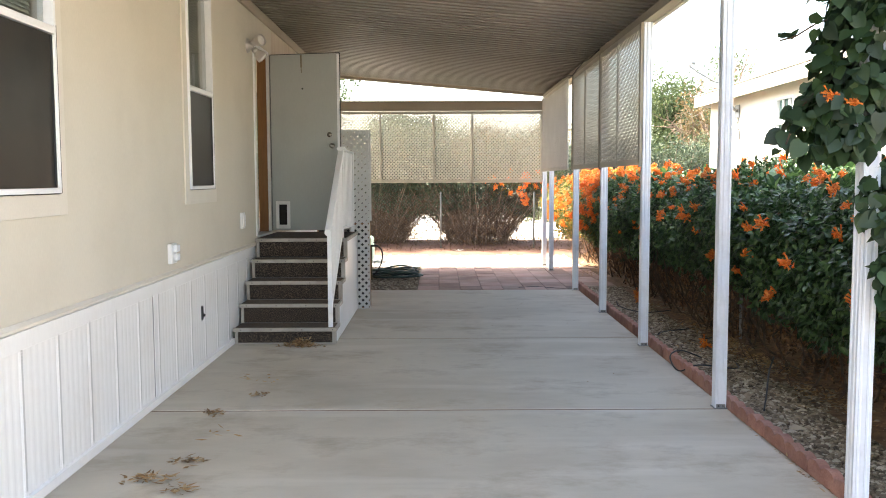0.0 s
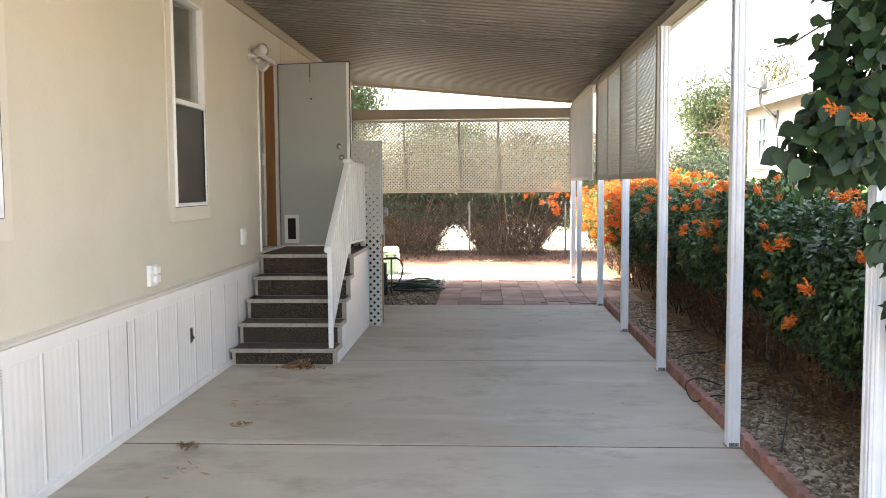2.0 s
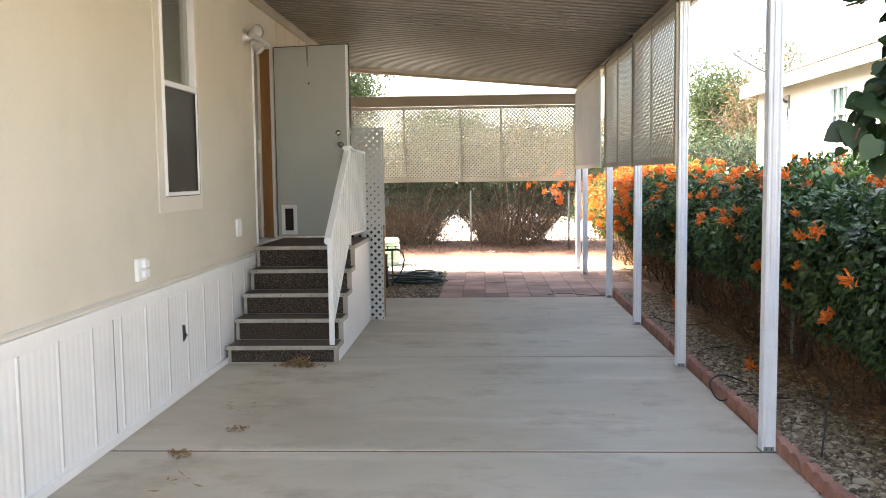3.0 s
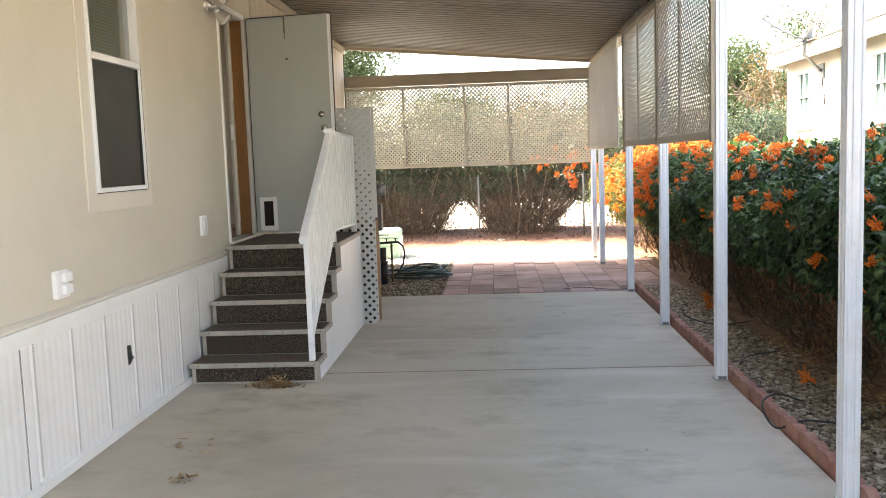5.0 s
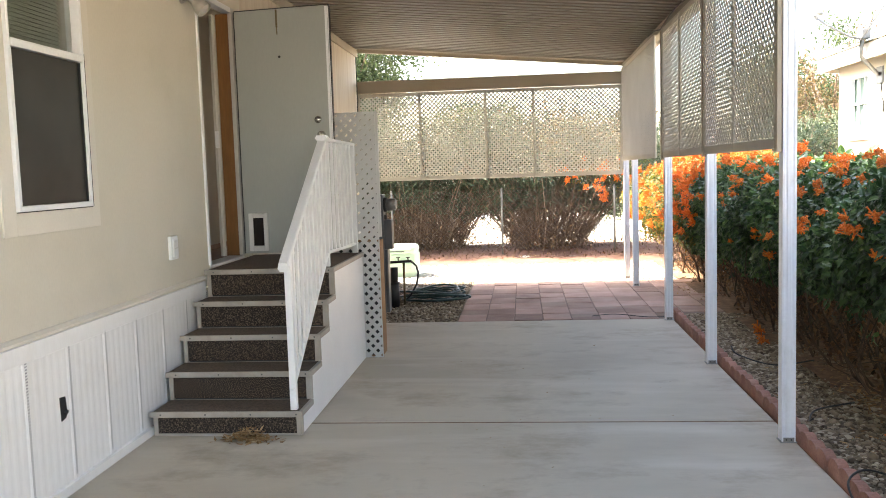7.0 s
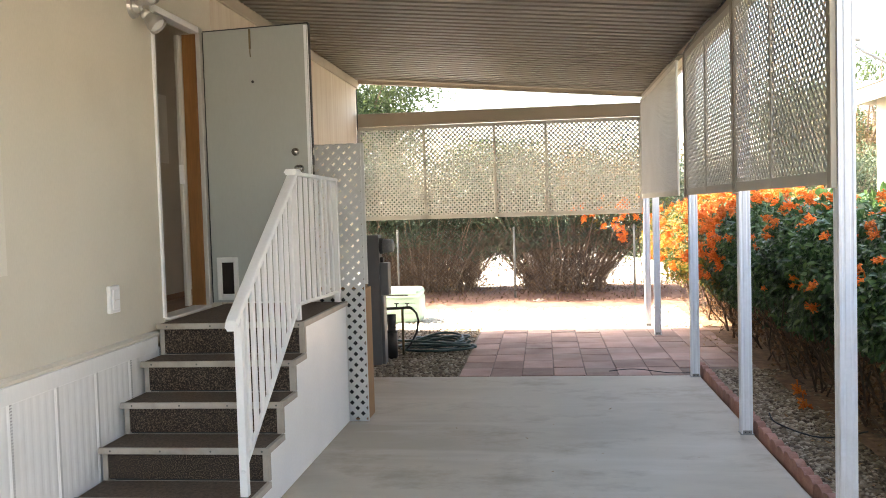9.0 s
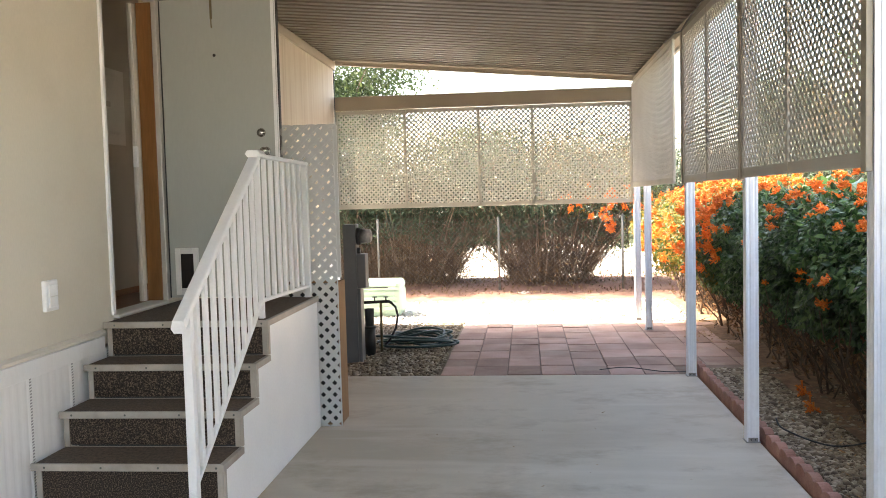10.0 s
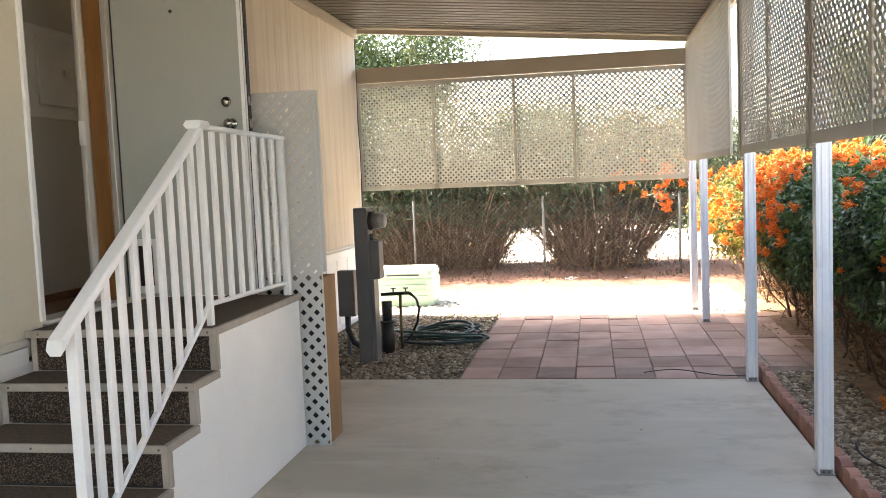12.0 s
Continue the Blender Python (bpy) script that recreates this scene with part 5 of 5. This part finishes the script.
mesh_obj("foliage", v.tolist(), f.tolist(), VINE, vine, smooth=True)
strands = [[(1.80, 4.6, 2.25), (1.70, 4.58, 2.22), (1.60, 4.56, 2.16), (1.53, 4.55, 2.14)], [(1.72, 4.58, 1.95), (1.63, 4.57, 1.85), (1.57, 4.56, 1.70)],
           [(2.2, 4.5, 1.5), (2.08, 4.46, 1.35), (2.0, 4.45, 1.15), (1.97, 4.44, 1.06)], [(2.3, 4.6, 0.0), (2.2, 4.62, 0.6), (2.3, 4.7, 1.3), (2.1, 4.65, 2.0), (2.05, 4.62, 2.8)],
           [(2.45, 4.8, 0.0), (2.4, 4.75, 0.7), (2.35, 4.7, 1.5), (2.3, 4.7, 2.4)]]
bm = bmesh.new()
for q in strands:
    pipe(bm, q, 0.004 if len(q) < 5 else 0.012, 6)
part("woody_growth", bm, TWIG, vine, "thin dark vine stems")
sp = np.array([q for s in strands[:2] for q in s for _ in range(2)])
v, f = round_leaf_arrays(r, sp + r.normal(0, 0.015, sp.shape), np.tile([[-0.6, -0.3, 0.2]], (len(sp), 1)), 0.055, 0.3)
mesh_obj("tip_foliage", v.tolist(), f.tolist(), VINE, vine, smooth=True)
for x, y, z in ((1.98, 4.4, 2.08), (1.80, 4.42, 1.86), (1.70, 4.42, 1.9), (1.98, 4.36, 1.2), (2.02, 4.36, 1.17), (2.14, 4.4, 2.12)):
    flower(vine, x, y, z, 0.55, r)


# ---- oleander bushes at the far fence ----
def oleander(x0, x1, y, seed, h, lean):
    r = np.random.default_rng(seed)
    e = empty("oleander_bush", (x0 + x1) / 2, y, 0.12, "leggy oleander bush with bare stems and dark leaves", "bush", "fence bushes")
    bm = bmesh.new()
    tips = []
    mid = (x0 + x1) / 2
    for k in range(int(170 * (x1 - x0))):
        bx = r.uniform(x0, x1)
        f = (bx - mid) / (x1 - x0) * 2
        by = y + r.uniform(-0.4, 0.4)
        top = r.uniform(0.55, 1.0) * h
        tx = bx + f * lean * r.uniform(0.5, 1.2) + r.normal(0, 0.22)
        ty = by + r.normal(0, 0.3) - 0.1
        q = []
        for j in range(5):
            t = j / 4
            q.append((bx + (tx - bx) * t ** 1.1 + r.normal(0, 0.025), by + (ty - by) * t + r.normal(0, 0.025), 0.10 + top * t))
        w = r.uniform(0.6, 1.2)
        pipe(bm, q, [0.011 * w, 0.010 * w, 0.008 * w, 0.006 * w, 0.003 * w], 5)
        tips += q[2:]
    part("woody_growth", bm, STEM, e, "grey-brown bare stems")
    bm = bmesh.new()
    for k in range(int(1700 * (x1 - x0))):
        f = r.uniform(-1, 1)
        z = r.uniform(0.12, 1.15)
        a = (mid + f * ((x1 - x0) / 2 + lean * 0.5 * z), y + r.uniform(-0.55, 0.4), z)
        b = (a[0] + r.normal(0, 0.14), a[1] + r.normal(0, 0.1), a[2] + r.uniform(0.05, 0.3))
        c = (b[0] + r.normal(0, 0.1), b[1] + r.normal(0, 0.08), b[2] + r.uniform(-0.05, 0.2))
        pipe(bm, [a, b, c], [0.005, 0.004, 0.002], 4)
    part("dry_growth", bm, TWIG, e, "dry brown twigs")
    tips = np.array(tips)
    k = int(13000 * (x1 - x0))
    p = tips[r.integers(len(tips), size=k)] + r.normal(0, 0.13, (k, 3))
    p = p[(p[:, 2] > 1.0 - 0.3 * np.abs(p[:, 0] - mid)) | (r.uniform(size=k) < 0.12)]
    foliage("foliage", r, p, unit(r.normal(size=p.shape) * np.array([1, 1, 0.4]) + np.array([0, -0.3, 0.4])), 0.125, OLEANDER, e, 0.2, 0.1, 0.9)
    k = int(2000 * (x1 - x0))
    p = np.column_stack([mid + r.normal(0, 0.42, k) * (x1 - x0), y + r.normal(0, 0.35, k), 0.12 + r.gamma(1.2, 0.25, k)])
    foliage("dry_foliage", r, p[p[:, 2] < 1.0], unit(r.normal(size=(len(p), 3)))[p[:, 2] < 1.0], 0.07, DRYLEAF, e, 0.3, 0.3, 1.0, "withered brown leaves")
    return e


oleander(-4.6, -2.6, 20.3, 41, 2.3, 0.4)
oleander(-2.55, -0.72, 20.3, 42, 2.45, 1.1)
b2 = oleander(0.36, 1.5, 20.1, 43, 2.4, 1.35)
oleander(3.4, 5.6, 20.6, 44, 2.2, 0.5)
r = np.random.default_rng(45)
ov = empty("orange_vine", 1.7, 19.7, 1.1, "orange flowering vine trailing over the bush", "vine")
bm = bmesh.new()
pipe(bm, [(2.3, 19.85, 0.15), (2.2, 19.8, 1.2), (2.05, 19.7, 1.8), (1.96, 19.62, 1.75), (1.93, 19.6, 0.95)], 0.008, 6)
part("stem", bm, TWIG, ov)
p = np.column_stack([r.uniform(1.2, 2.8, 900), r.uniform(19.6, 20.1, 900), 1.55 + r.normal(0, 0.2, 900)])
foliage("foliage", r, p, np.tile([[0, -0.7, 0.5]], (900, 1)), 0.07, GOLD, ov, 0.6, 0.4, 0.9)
for k in range(46):
    x = 1.93 + r.normal(0, 0.06) if k < 28 else r.uniform(1.1, 2.8)
    z = r.uniform(0.95, 1.8) if k < 28 else 1.5 + r.normal(0, 0.12)
    flower(ov, x, 19.5 + r.uniform(-0.05, 0.05), z, r.uniform(0.8, 1.25), r)

# litter on the bank
k = 2600
p = np.column_stack([r.uniform(-4.0, 4.0, k), r.uniform(19.0, 20.8, k), np.zeros(k)])
p[:, 2] = -0.02 + 0.20 * np.exp(-((p[:, 1] - 20.4) / 1.25) ** 2)
v, f = leaf_arrays(r, p, np.tile([[0, 0, 1.0]], (k, 1)), 0.06, 0.35, 0.0, 0.8)
tagged(mesh_obj("bank_litter", v.tolist(), f.tolist(), DRYLEAF), "dry fallen leaves on the dirt bank", "leaves", kind="stuff")

# ---- chain-link fence ----
fence = empty("chain_link_fence", 0, 19.4, 0, "galvanised chain-link fence in front of the bushes", "fence")
for x in (-3.9, -1.9, 0.1, 2.1, 4.1):
    bm = bmesh.new()
    tube(bm, (x, 19.42, 0.0), (x, 19.42, 1.26), 0.019, 0.019, 12)
    bmesh.ops.create_uvsphere(bm, u_segments=10, v_segments=6, radius=0.022, matrix=Matrix.Translation((x, 19.42, 1.26)))
    part("fence_post", bm, OLDSTEEL, fence, smooth=True)
bm = bmesh.new()
for s in (1, -1):
    for i in range(-16, 120):
        x = -4.0 + i * 0.072
        a, b = (x, 0.14), (x + s * 1.1, 1.24)
        if min(a[0], b[0]) < -4.0 or max(a[0], b[0]) > 4.2:
            continue
        pipe(bm, [(a[0], 19.40 + s * 0.002, a[1]), (b[0], 19.40 + s * 0.002, b[1])], 0.0007, 3)
m = part("wire_mesh", bm, GALV, fence, "diamond wire mesh")
m["kind"] = "stuff"


# ---- trees and shrubs beyond ----
def tree(name, x, y, h, spread, seed, mat, label, leaf=0.16, count=6000, trunk_r=0.12, low=0.35, bare=False):
    r = np.random.default_rng(seed)
    e = empty(name, x, y, 0, label, "tree")
    bm = bmesh.new()
    top = Vector((x + r.normal(0, 0.15), y, h * 0.45))
    pipe(bm, [(x, y, -0.1), (x + 0.05, y, h * 0.2), top], [trunk_r, trunk_r * 0.8, trunk_r * 0.6], 9)
    ends = []
    for k in range(11 if not bare else 22):
        a = r.uniform(0, 2 * np.pi)
        d = Vector((math.cos(a) * spread * r.uniform(0.3, 0.9), math.sin(a) * spread * r.uniform(0.3, 0.9), h * r.uniform(0.1, 0.5)))
        s = Vector((x, y, h * r.uniform(0.22, 0.45)))
        m = s + d * 0.55 + Vector(r.normal(0, 0.12, 3))
        t = s + d
        pipe(bm, [s, m, t], [trunk_r * 0.45, trunk_r * 0.3, trunk_r * 0.1], 6)
        ends += [t, m]
        for j in range(3 if not bare else 9):
            q = m + (t - m) * r.uniform(0, 1)
            w = q + Vector(r.normal(0, spread * 0.16, 3)) + Vector((0, 0, spread * 0.1))
            pipe(bm, [q, (q + w) / 2 + Vector(r.normal(0, 0.05, 3)), w], [trunk_r * 0.14, trunk_r * 0.09, trunk_r * 0.04], 4)
            ends.append(w)
    part("trunk", bm, STEM, e, "grey-brown trunk and limbs")
    if not bare:
        ends = np.array([t[:] for t in ends])
        p = ends[r.integers(len(ends), size=count)] + r.normal(0, 1, (count, 3)) * np.array([spread * 0.16, spread * 0.16, h * 0.06])
        p = p[p[:, 2] > h * low * 0.6]
        foliage("crown", r, p, unit(r.normal(size=p.shape)), leaf, mat, e, 0.4, 0.2, 1.0)
    return e


def shrub(x, y, h, w, seed, mat, label, leaf=0.085, count=13000):
    r = np.random.default_rng(seed)
    e = empty("shrub", x, y, 0, label, "shrub")
    bm = bmesh.new()
    for k in range(40):
        a = r.uniform(0, 2 * np.pi)
        d = w * r.uniform(0.2, 0.8)
        pipe(bm, [(x + r.normal(0, 0.1), y + r.normal(0, 0.1), -0.05), (x + math.cos(a) * d * 0.5, y + math.sin(a) * d * 0.5, h * 0.4), (x + math.cos(a) * d, y + math.sin(a) * d, h * r.uniform(0.6, 0.9))], [0.02, 0.015, 0.006], 5)
    part("woody_growth", bm, STEM, e)
    d = unit(r.normal(size=(count, 3)))
    d[:, 2] = np.abs(d[:, 2]) * 1.0 - 0.25
    lump = np.array([1 + 0.28 * noise.noise(Vector(q) * 2.3 + Vector((seed, 0, 0))) for q in d])
    p = np.array([x, y, h * 0.35]) + d * np.array([w, w, h * 0.68]) * (lump * r.uniform(0.7, 1.03, count))[:, None]
    p = p[p[:, 2] > 0.05]
    foliage("crown", r, p, unit(p - np.array([x, y, h * 0.3])), leaf, mat, e, 0.4, 0.3, 0.9)
    return e


tree("desert_tree", -6.8, 37.0, 8.0, 3.6, 51, TREE, "feathery green desert tree beyond the fence", 0.19, 40000, 0.2)
tree("desert_tree", -1.0, 46.0, 4.6, 3.4, 52, TREE, "distant hazy green desert tree", 0.2, 14000, 0.18)
tree("desert_tree", 3.4, 40.0, 4.2, 3.0, 53, RUST, "distant tree with dry tan leaves", 0.18, 13000, 0.16)
tree("desert_tree", 10.0, 36.0, 5.4, 2.6, 54, TREE, "rounded green tree behind the hedge", 0.17, 26000, 0.16)
tree("desert_tree", 7.0, 23.6, 3.7, 1.2, 55, RUST, "tree with rust-orange dry leaves", 0.1, 4200, 0.09)
tree("bare_tree", 7.5, 24.4, 5.6, 1.6, 56, STEM, "leafless grey tree behind the neighbouring house", bare=True, trunk_r=0.09)
shrub(5.0, 22.0, 2.5, 1.5, 61, SHRUB, "pale green rounded shrub behind the hedge")
shrub(6.6, 21.6, 2.9, 1.5, 62, SHRUB, "pale green rounded shrub beside the neighbouring house")
shrub(3.6, 23.8, 2.3, 1.3, 63, SHRUB, "pale green shrub beyond the fence")
shrub(-3.2, 26.0, 2.3, 1.6, 64, SHRUB, "pale green shrub beyond the fence")
shrub(0.6, 29.0, 2.2, 1.8, 65, SHRUB, "pale green shrub beyond the fence")
bm = bmesh.new()
r = np.random.default_rng(66)
hp = [(-160 + 4 * i, 3.0 + 3.2 * noise.noise((i * 0.13, 0, 0)) + 1.2 * noise.noise((i * 0.7, 3, 0))) for i in range(81)]
prism(bm, [(-160, -1.0)] + [(160, -1.0)] + hp[::-1], 170, 176, "y")
tagged(obj("backdrop", bm, SHINGLE), "low hazy tan hills on the horizon", "hills", kind="structure")


# ---- neighbouring house ----
NX, NY1 = 5.2, 17.3
nh = empty("neighbour_house", NX, 10, 0, "pale stucco neighbouring house with cream eaves", "house")
NW = [(16.17, 16.86, 1.98, 2.76), (13.46, 14.13, 1.98, 2.76), (8.4, 9.4, 1.9, 2.76)]
bm = bmesh.new()
for b in wall_with_openings(NX, NX + 0.15, -6.0, NY1, -0.05, 2.95, NW):
    box(bm, *b)
box(bm, NX + 0.151, 12.0, NY1 - 0.15, NY1, -0.05, 2.95)
box(bm, NX + 0.151, 12.0, -6.0, -5.85, -0.05, 2.95)
box(bm, 11.85, 12.0, -5.84, NY1 - 0.16, -0.05, 2.95)
part("wall", bm, NWALL, nh)
bm = bmesh.new()
prism(bm, [(NX - 0.262, 2.952), (12.3, 2.952), (12.3, 3.08), (8.7, 3.75), (NX - 0.262, 3.075)], -6.2, NY1 + 0.01, "y")
part("roof", bm, SHINGLE, nh, "tan shingled roof")
boxpart("fascia", nh, NFASCIA, NX - 0.30, NX - 0.264, -6.2, NY1 + 0.04, 2.875, 3.075, 0.006, "cream fascia board")
boxpart("fascia", nh, NFASCIA, NX - 0.263, 12.0, NY1 + 0.012, NY1 + 0.04, 2.875, 3.078, 0.006, "cream fascia board")
boxpart("drip_edge", nh, TAN, NX - 0.32, NX - 0.24, -6.2, NY1 + 0.05, 3.079, 3.095, 0.002)
NPANE = material("pale_green_curtained_pane", [(0.13, 0.2, 0.175), (0.17, 0.245, 0.22)], 2, 0.15, 30, 0.0)
for y0, y1, z0, z1 in NW:
    wn = boxpart("window", nh, NPANE, NX + 0.06, NX + 0.07, y0, y1, z0, z1, 0.0, "pale green curtained window")
    for b in ((y0, y0 + 0.035, z0, z1), (y1 - 0.035, y1, z0, z1), (y0 + 0.035, y1 - 0.035, z0, z0 + 0.035), (y0 + 0.035, y1 - 0.035, z1 - 0.035, z1),
              (y0 + 0.035, y1 - 0.035, (z0 + z1) / 2 - 0.013, (z0 + z1) / 2 + 0.013)):
        boxpart("window_frame", wn, WHITE, NX - 0.01, NX + 0.055, *b, bevel=0.004)
    for k in (1, 2):
        ym = y0 + (y1 - y0) * k / 3
        boxpart("muntin", wn, WHITE, NX + 0.02, NX + 0.053, ym - 0.01, ym + 0.01, z0 + 0.035, z1 - 0.035, 0.002)
    boxpart("sill", wn, NFASCIA, NX - 0.05, NX - 0.011, y0 - 0.03, y1 + 0.03, z0 - 0.12, z0 - 0.01, 0.005)

dish = empty("satellite_dish", 4.95, 15.6, 2.9, "grey satellite dish on a bent arm at the eave", "satellite dish")
bm = bmesh.new()
pipe(bm, [(5.19, 15.78, 2.70), (5.13, 15.74, 2.71), (5.0, 15.64, 2.80), (4.86, 15.54, 2.90), (4.84, 15.50, 3.02), (4.85, 15.47, 3.20)], 0.026, 10)
part("arm", bm, GALV, dish, smooth=True)
boxpart("foot", dish, GALV, 5.175, 5.198, 15.68, 15.88, 2.58, 2.80, 0.004)
boxpart("clamp", dish, GALV, 4.82, 4.93, 15.42, 15.53, 3.12, 3.25, 0.012)
n = Vector((-0.80, 0.215, 0.54)).normalized()
c = Vector((4.97, 15.42, 3.32))
q = n.to_track_quat("Z", "Y").to_matrix().to_4x4()
bm = bmesh.new()
rings = [[bm.verts.new(c)]]
for k in range(1, 6):
    rr = 0.32 * k / 5
    rings.append([bm.verts.new(Matrix.Translation(c) @ q @ Vector((rr * math.cos(a), rr * 1.1 * math.sin(a), 0.3 * rr * rr))) for a in [2 * math.pi * j / 28 for j in range(28)]])
for j in range(28):
    bm.faces.new((rings[0][0], rings[1][j], rings[1][(j + 1) % 28]))
    for k in range(1, 5):
        bm.faces.new((rings[k][j], rings[k + 1][j], rings[k + 1][(j + 1) % 28], rings[k][(j + 1) % 28]))
bmesh.ops.solidify(bm, geom=bm.faces[:], thickness=0.006)
part("reflector", bm, GALV, dish, "grey oval reflector", True)
bm = bmesh.new()
pipe(bm, [(4.86, 15.48, 3.12), (4.7, 15.49, 3.16), (4.4, 15.5, 3.33), (4.31, 15.5, 3.40)], 0.016, 8)
part("feed_arm", bm, GALV, dish, smooth=True)
bm = bmesh.new()
pipe(bm, [(4.30, 15.5, 3.39), (4.27, 15.5, 3.44), (4.30, 15.5, 3.48), (4.36, 15.5, 3.475)], [0.02, 0.026, 0.03, 0.034], 10)
part("feed_horn", bm, GALV, dish)
cab = tagged(new("dangling_cable"), "loose dark cable hanging from the dish mount", "cable")
bm = bmesh.new()
pipe(bm, [(5.185, 15.72, 2.62), (5.17, 15.69, 2.52), (5.18, 15.73, 2.42), (5.185, 15.66, 2.34), (5.19, 15.68, 2.2)], 0.010, 6)
part("cable", bm, DARK, cab)


# ---- drip lines, litter and small clutter ----
def drip(pts, label, rr=0.006):
    e = tagged(new("drip_line"), label, "irrigation tube", "drip lines")
    e.location = pts[0]
    bpy.context.view_layer.update()
    bm = bmesh.new()
    fine = []
    for a, b, c, d in zip([pts[0]] + pts, pts, pts[1:], pts[2:] + [pts[-1]]):
        for k in range(6):
            t = k / 6
            fine.append(tuple(0.5 * ((2 * b[i]) + (c[i] - a[i]) * t + (2 * a[i] - 5 * b[i] + 4 * c[i] - d[i]) * t * t + (3 * b[i] - a[i] - 3 * c[i] + d[i]) * t ** 3) for i in range(3)))
    fine.append(pts[-1])
    pipe(bm, fine, rr, 6)
    part("tube", bm, BLACKPLASTIC, e, smooth=True)


drip([(2.085 + 0.0026 * (y - 5), y, 0.045) for y in (-2.0, 1.0, 3.0, 4.2, 5.0, 5.8, 6.6)], "dark drip tube along the edging blocks", 0.009)
drip([(2.30, 8.1, 0.03), (2.1, 8.0, 0.11), (1.97, 7.85, 0.09), (1.98, 7.62, 0.02), (2.12, 7.56, 0.08), (2.42, 7.56, 0.05), (2.5, 7.8, 0.04)], "loop of black drip tube over the edging")
drip([(2.2, 6.38, 0.03), (2.26, 6.5, 0.12), (2.35, 6.7, 0.22), (2.42, 6.8, 0.30)], "upright piece of black drip tube")
drip([(2.15, 8.9, 0.10), (2.16, 9.0, 0.06), (2.3, 9.3, 0.04), (2.6, 9.5, 0.03)], "black drip tube on the pebbles")
drip([(2.17, 11.0, 0.10), (2.2, 10.9, 0.05), (2.4, 10.6, 0.03), (2.75, 10.75, 0.03)], "black drip tube on the pebbles")
drip([(1.2, 13.1, 0.008), (1.45, 13.2, 0.008), (1.75, 13.0, 0.008), (1.95, 12.98, 0.01)], "thin black tube at the slab edge", 0.004)


def leaf_pile(x, y, rx, ry, count, seed, label, size=0.045, heap=0.02):
    r = np.random.default_rng(seed)
    d = r.normal(0, 0.5, (count, 2))
    p = np.column_stack([x + d[:, 0] * rx, y + d[:, 1] * ry, 0.004 + heap * np.exp(-(d ** 2).sum(1) * 2) * r.uniform(0, 1, count)])
    a = r.uniform(0, 2 * np.pi, count)
    s = size * r.uniform(0.6, 1.3, (count, 1))
    d = np.column_stack([np.cos(a), np.sin(a), r.normal(0, 0.18, count)])
    side = np.column_stack([-np.sin(a), np.cos(a), r.normal(0, 0.35, count)]) * 0.15
    up = np.array([0, 0, 1.0])
    v = np.stack([p, p + d * s * 0.4 - side * s, p + d * s * 0.4 + side * s, p + d * s + up * s * r.uniform(0, 0.2, (count, 1)), p + d * s * 0.45 + up * s * 0.08], 1).reshape(-1, 3)
    v[:, 2] = np.maximum(v[:, 2], 0.0015)
    f = (np.arange(count)[:, None, None] * 5 + np.array([[0, 4, 1], [0, 2, 4], [1, 4, 3], [4, 2, 3]])).reshape(-1, 3)
    tagged(mesh_obj("leaf_pile", v.tolist(), f.tolist(), FALLEN), label, "leaves", "fallen leaves", "stuff")


for k, (x, y, rx, ry, n_, h) in enumerate(((-1.22, 8.82, 0.15, 0.055, 300, 0.085), (-1.42, 6.47, 0.09, 0.05, 46, 0.03), (-1.24, 6.98, 0.10, 0.05, 22, 0.01), (-1.32, 5.48, 0.10, 0.06, 42, 0.03),
                                           (-1.45, 5.20, 0.13, 0.07, 60, 0.03), (-1.24, 5.04, 0.08, 0.05, 30, 0.02), (-1.38, 7.5, 0.22, 0.16, 14, 0.0), (-1.55, 4.75, 0.2, 0.1, 14, 0.0),
                                           (-1.3, 6.0, 0.14, 0.2, 7, 0.0), (-1.1, 4.2, 0.5, 0.5, 10, 0.0))):
    leaf_pile(x, y, rx, ry, n_, 70 + k, "dry brown leaves swept together on the concrete", 0.05 if n_ > 20 else 0.06, h)
leaf_pile(2.0, 5.4, 0.03, 0.9, 60, 90, "dry leaf bits along the edging", 0.03, 0.0)
leaf_pile(0.6, 9.5, 1.1, 2.2, 34, 91, "scattered dark leaf specks on the concrete", 0.022, 0.0)
leaf_pile(2.78, 8.5, 0.2, 3.2, 1500, 93, "dry brown leaves fallen under the hedge", 0.05, 0.03)
leaf_pile(2.42, 9.0, 0.28, 3.0, 110, 94, "single dry leaves on the pebbles", 0.045, 0.015)
leaf_pile(2.6, 15.0, 0.35, 0.6, 90, 92, "orange-brown fallen petals on the pavers", 0.05, 0.01)

wire = tagged(new("wall_cable"), "thin dark cable hanging down the house corner", "cable")
wire.location = (-1.87, 16.28, 0.9)
bpy.context.view_layer.update()
bm = bmesh.new()
pipe(bm, [(-1.868, 16.27, 3.28), (-1.862, 16.26, 2.75), (-1.872, 16.27, 2.3), (-1.858, 16.26, 1.9), (-1.868, 16.27, 1.4), (-1.866, 16.26, 0.88)], 0.007, 6)
part("cord", bm, DARK, wire, smooth=True)
wire2 = tagged(new("beam_cable"), "loose dark cable looped along the header beam", "cable")
wire2.location = (1.93, 12.5, 3.0)
bpy.context.view_layer.update()
bm = bmesh.new()
pipe(bm, [(1.915, 10.9, 3.03), (1.905, 11.5, 3.01), (1.915, 12.0, 3.035), (1.905, 12.5, 3.0), (1.90, 12.8, 2.96), (1.905, 13.2, 3.01), (1.915, 13.8, 3.035)], 0.008, 6)
part("cord", bm, DARK, wire2, smooth=True)
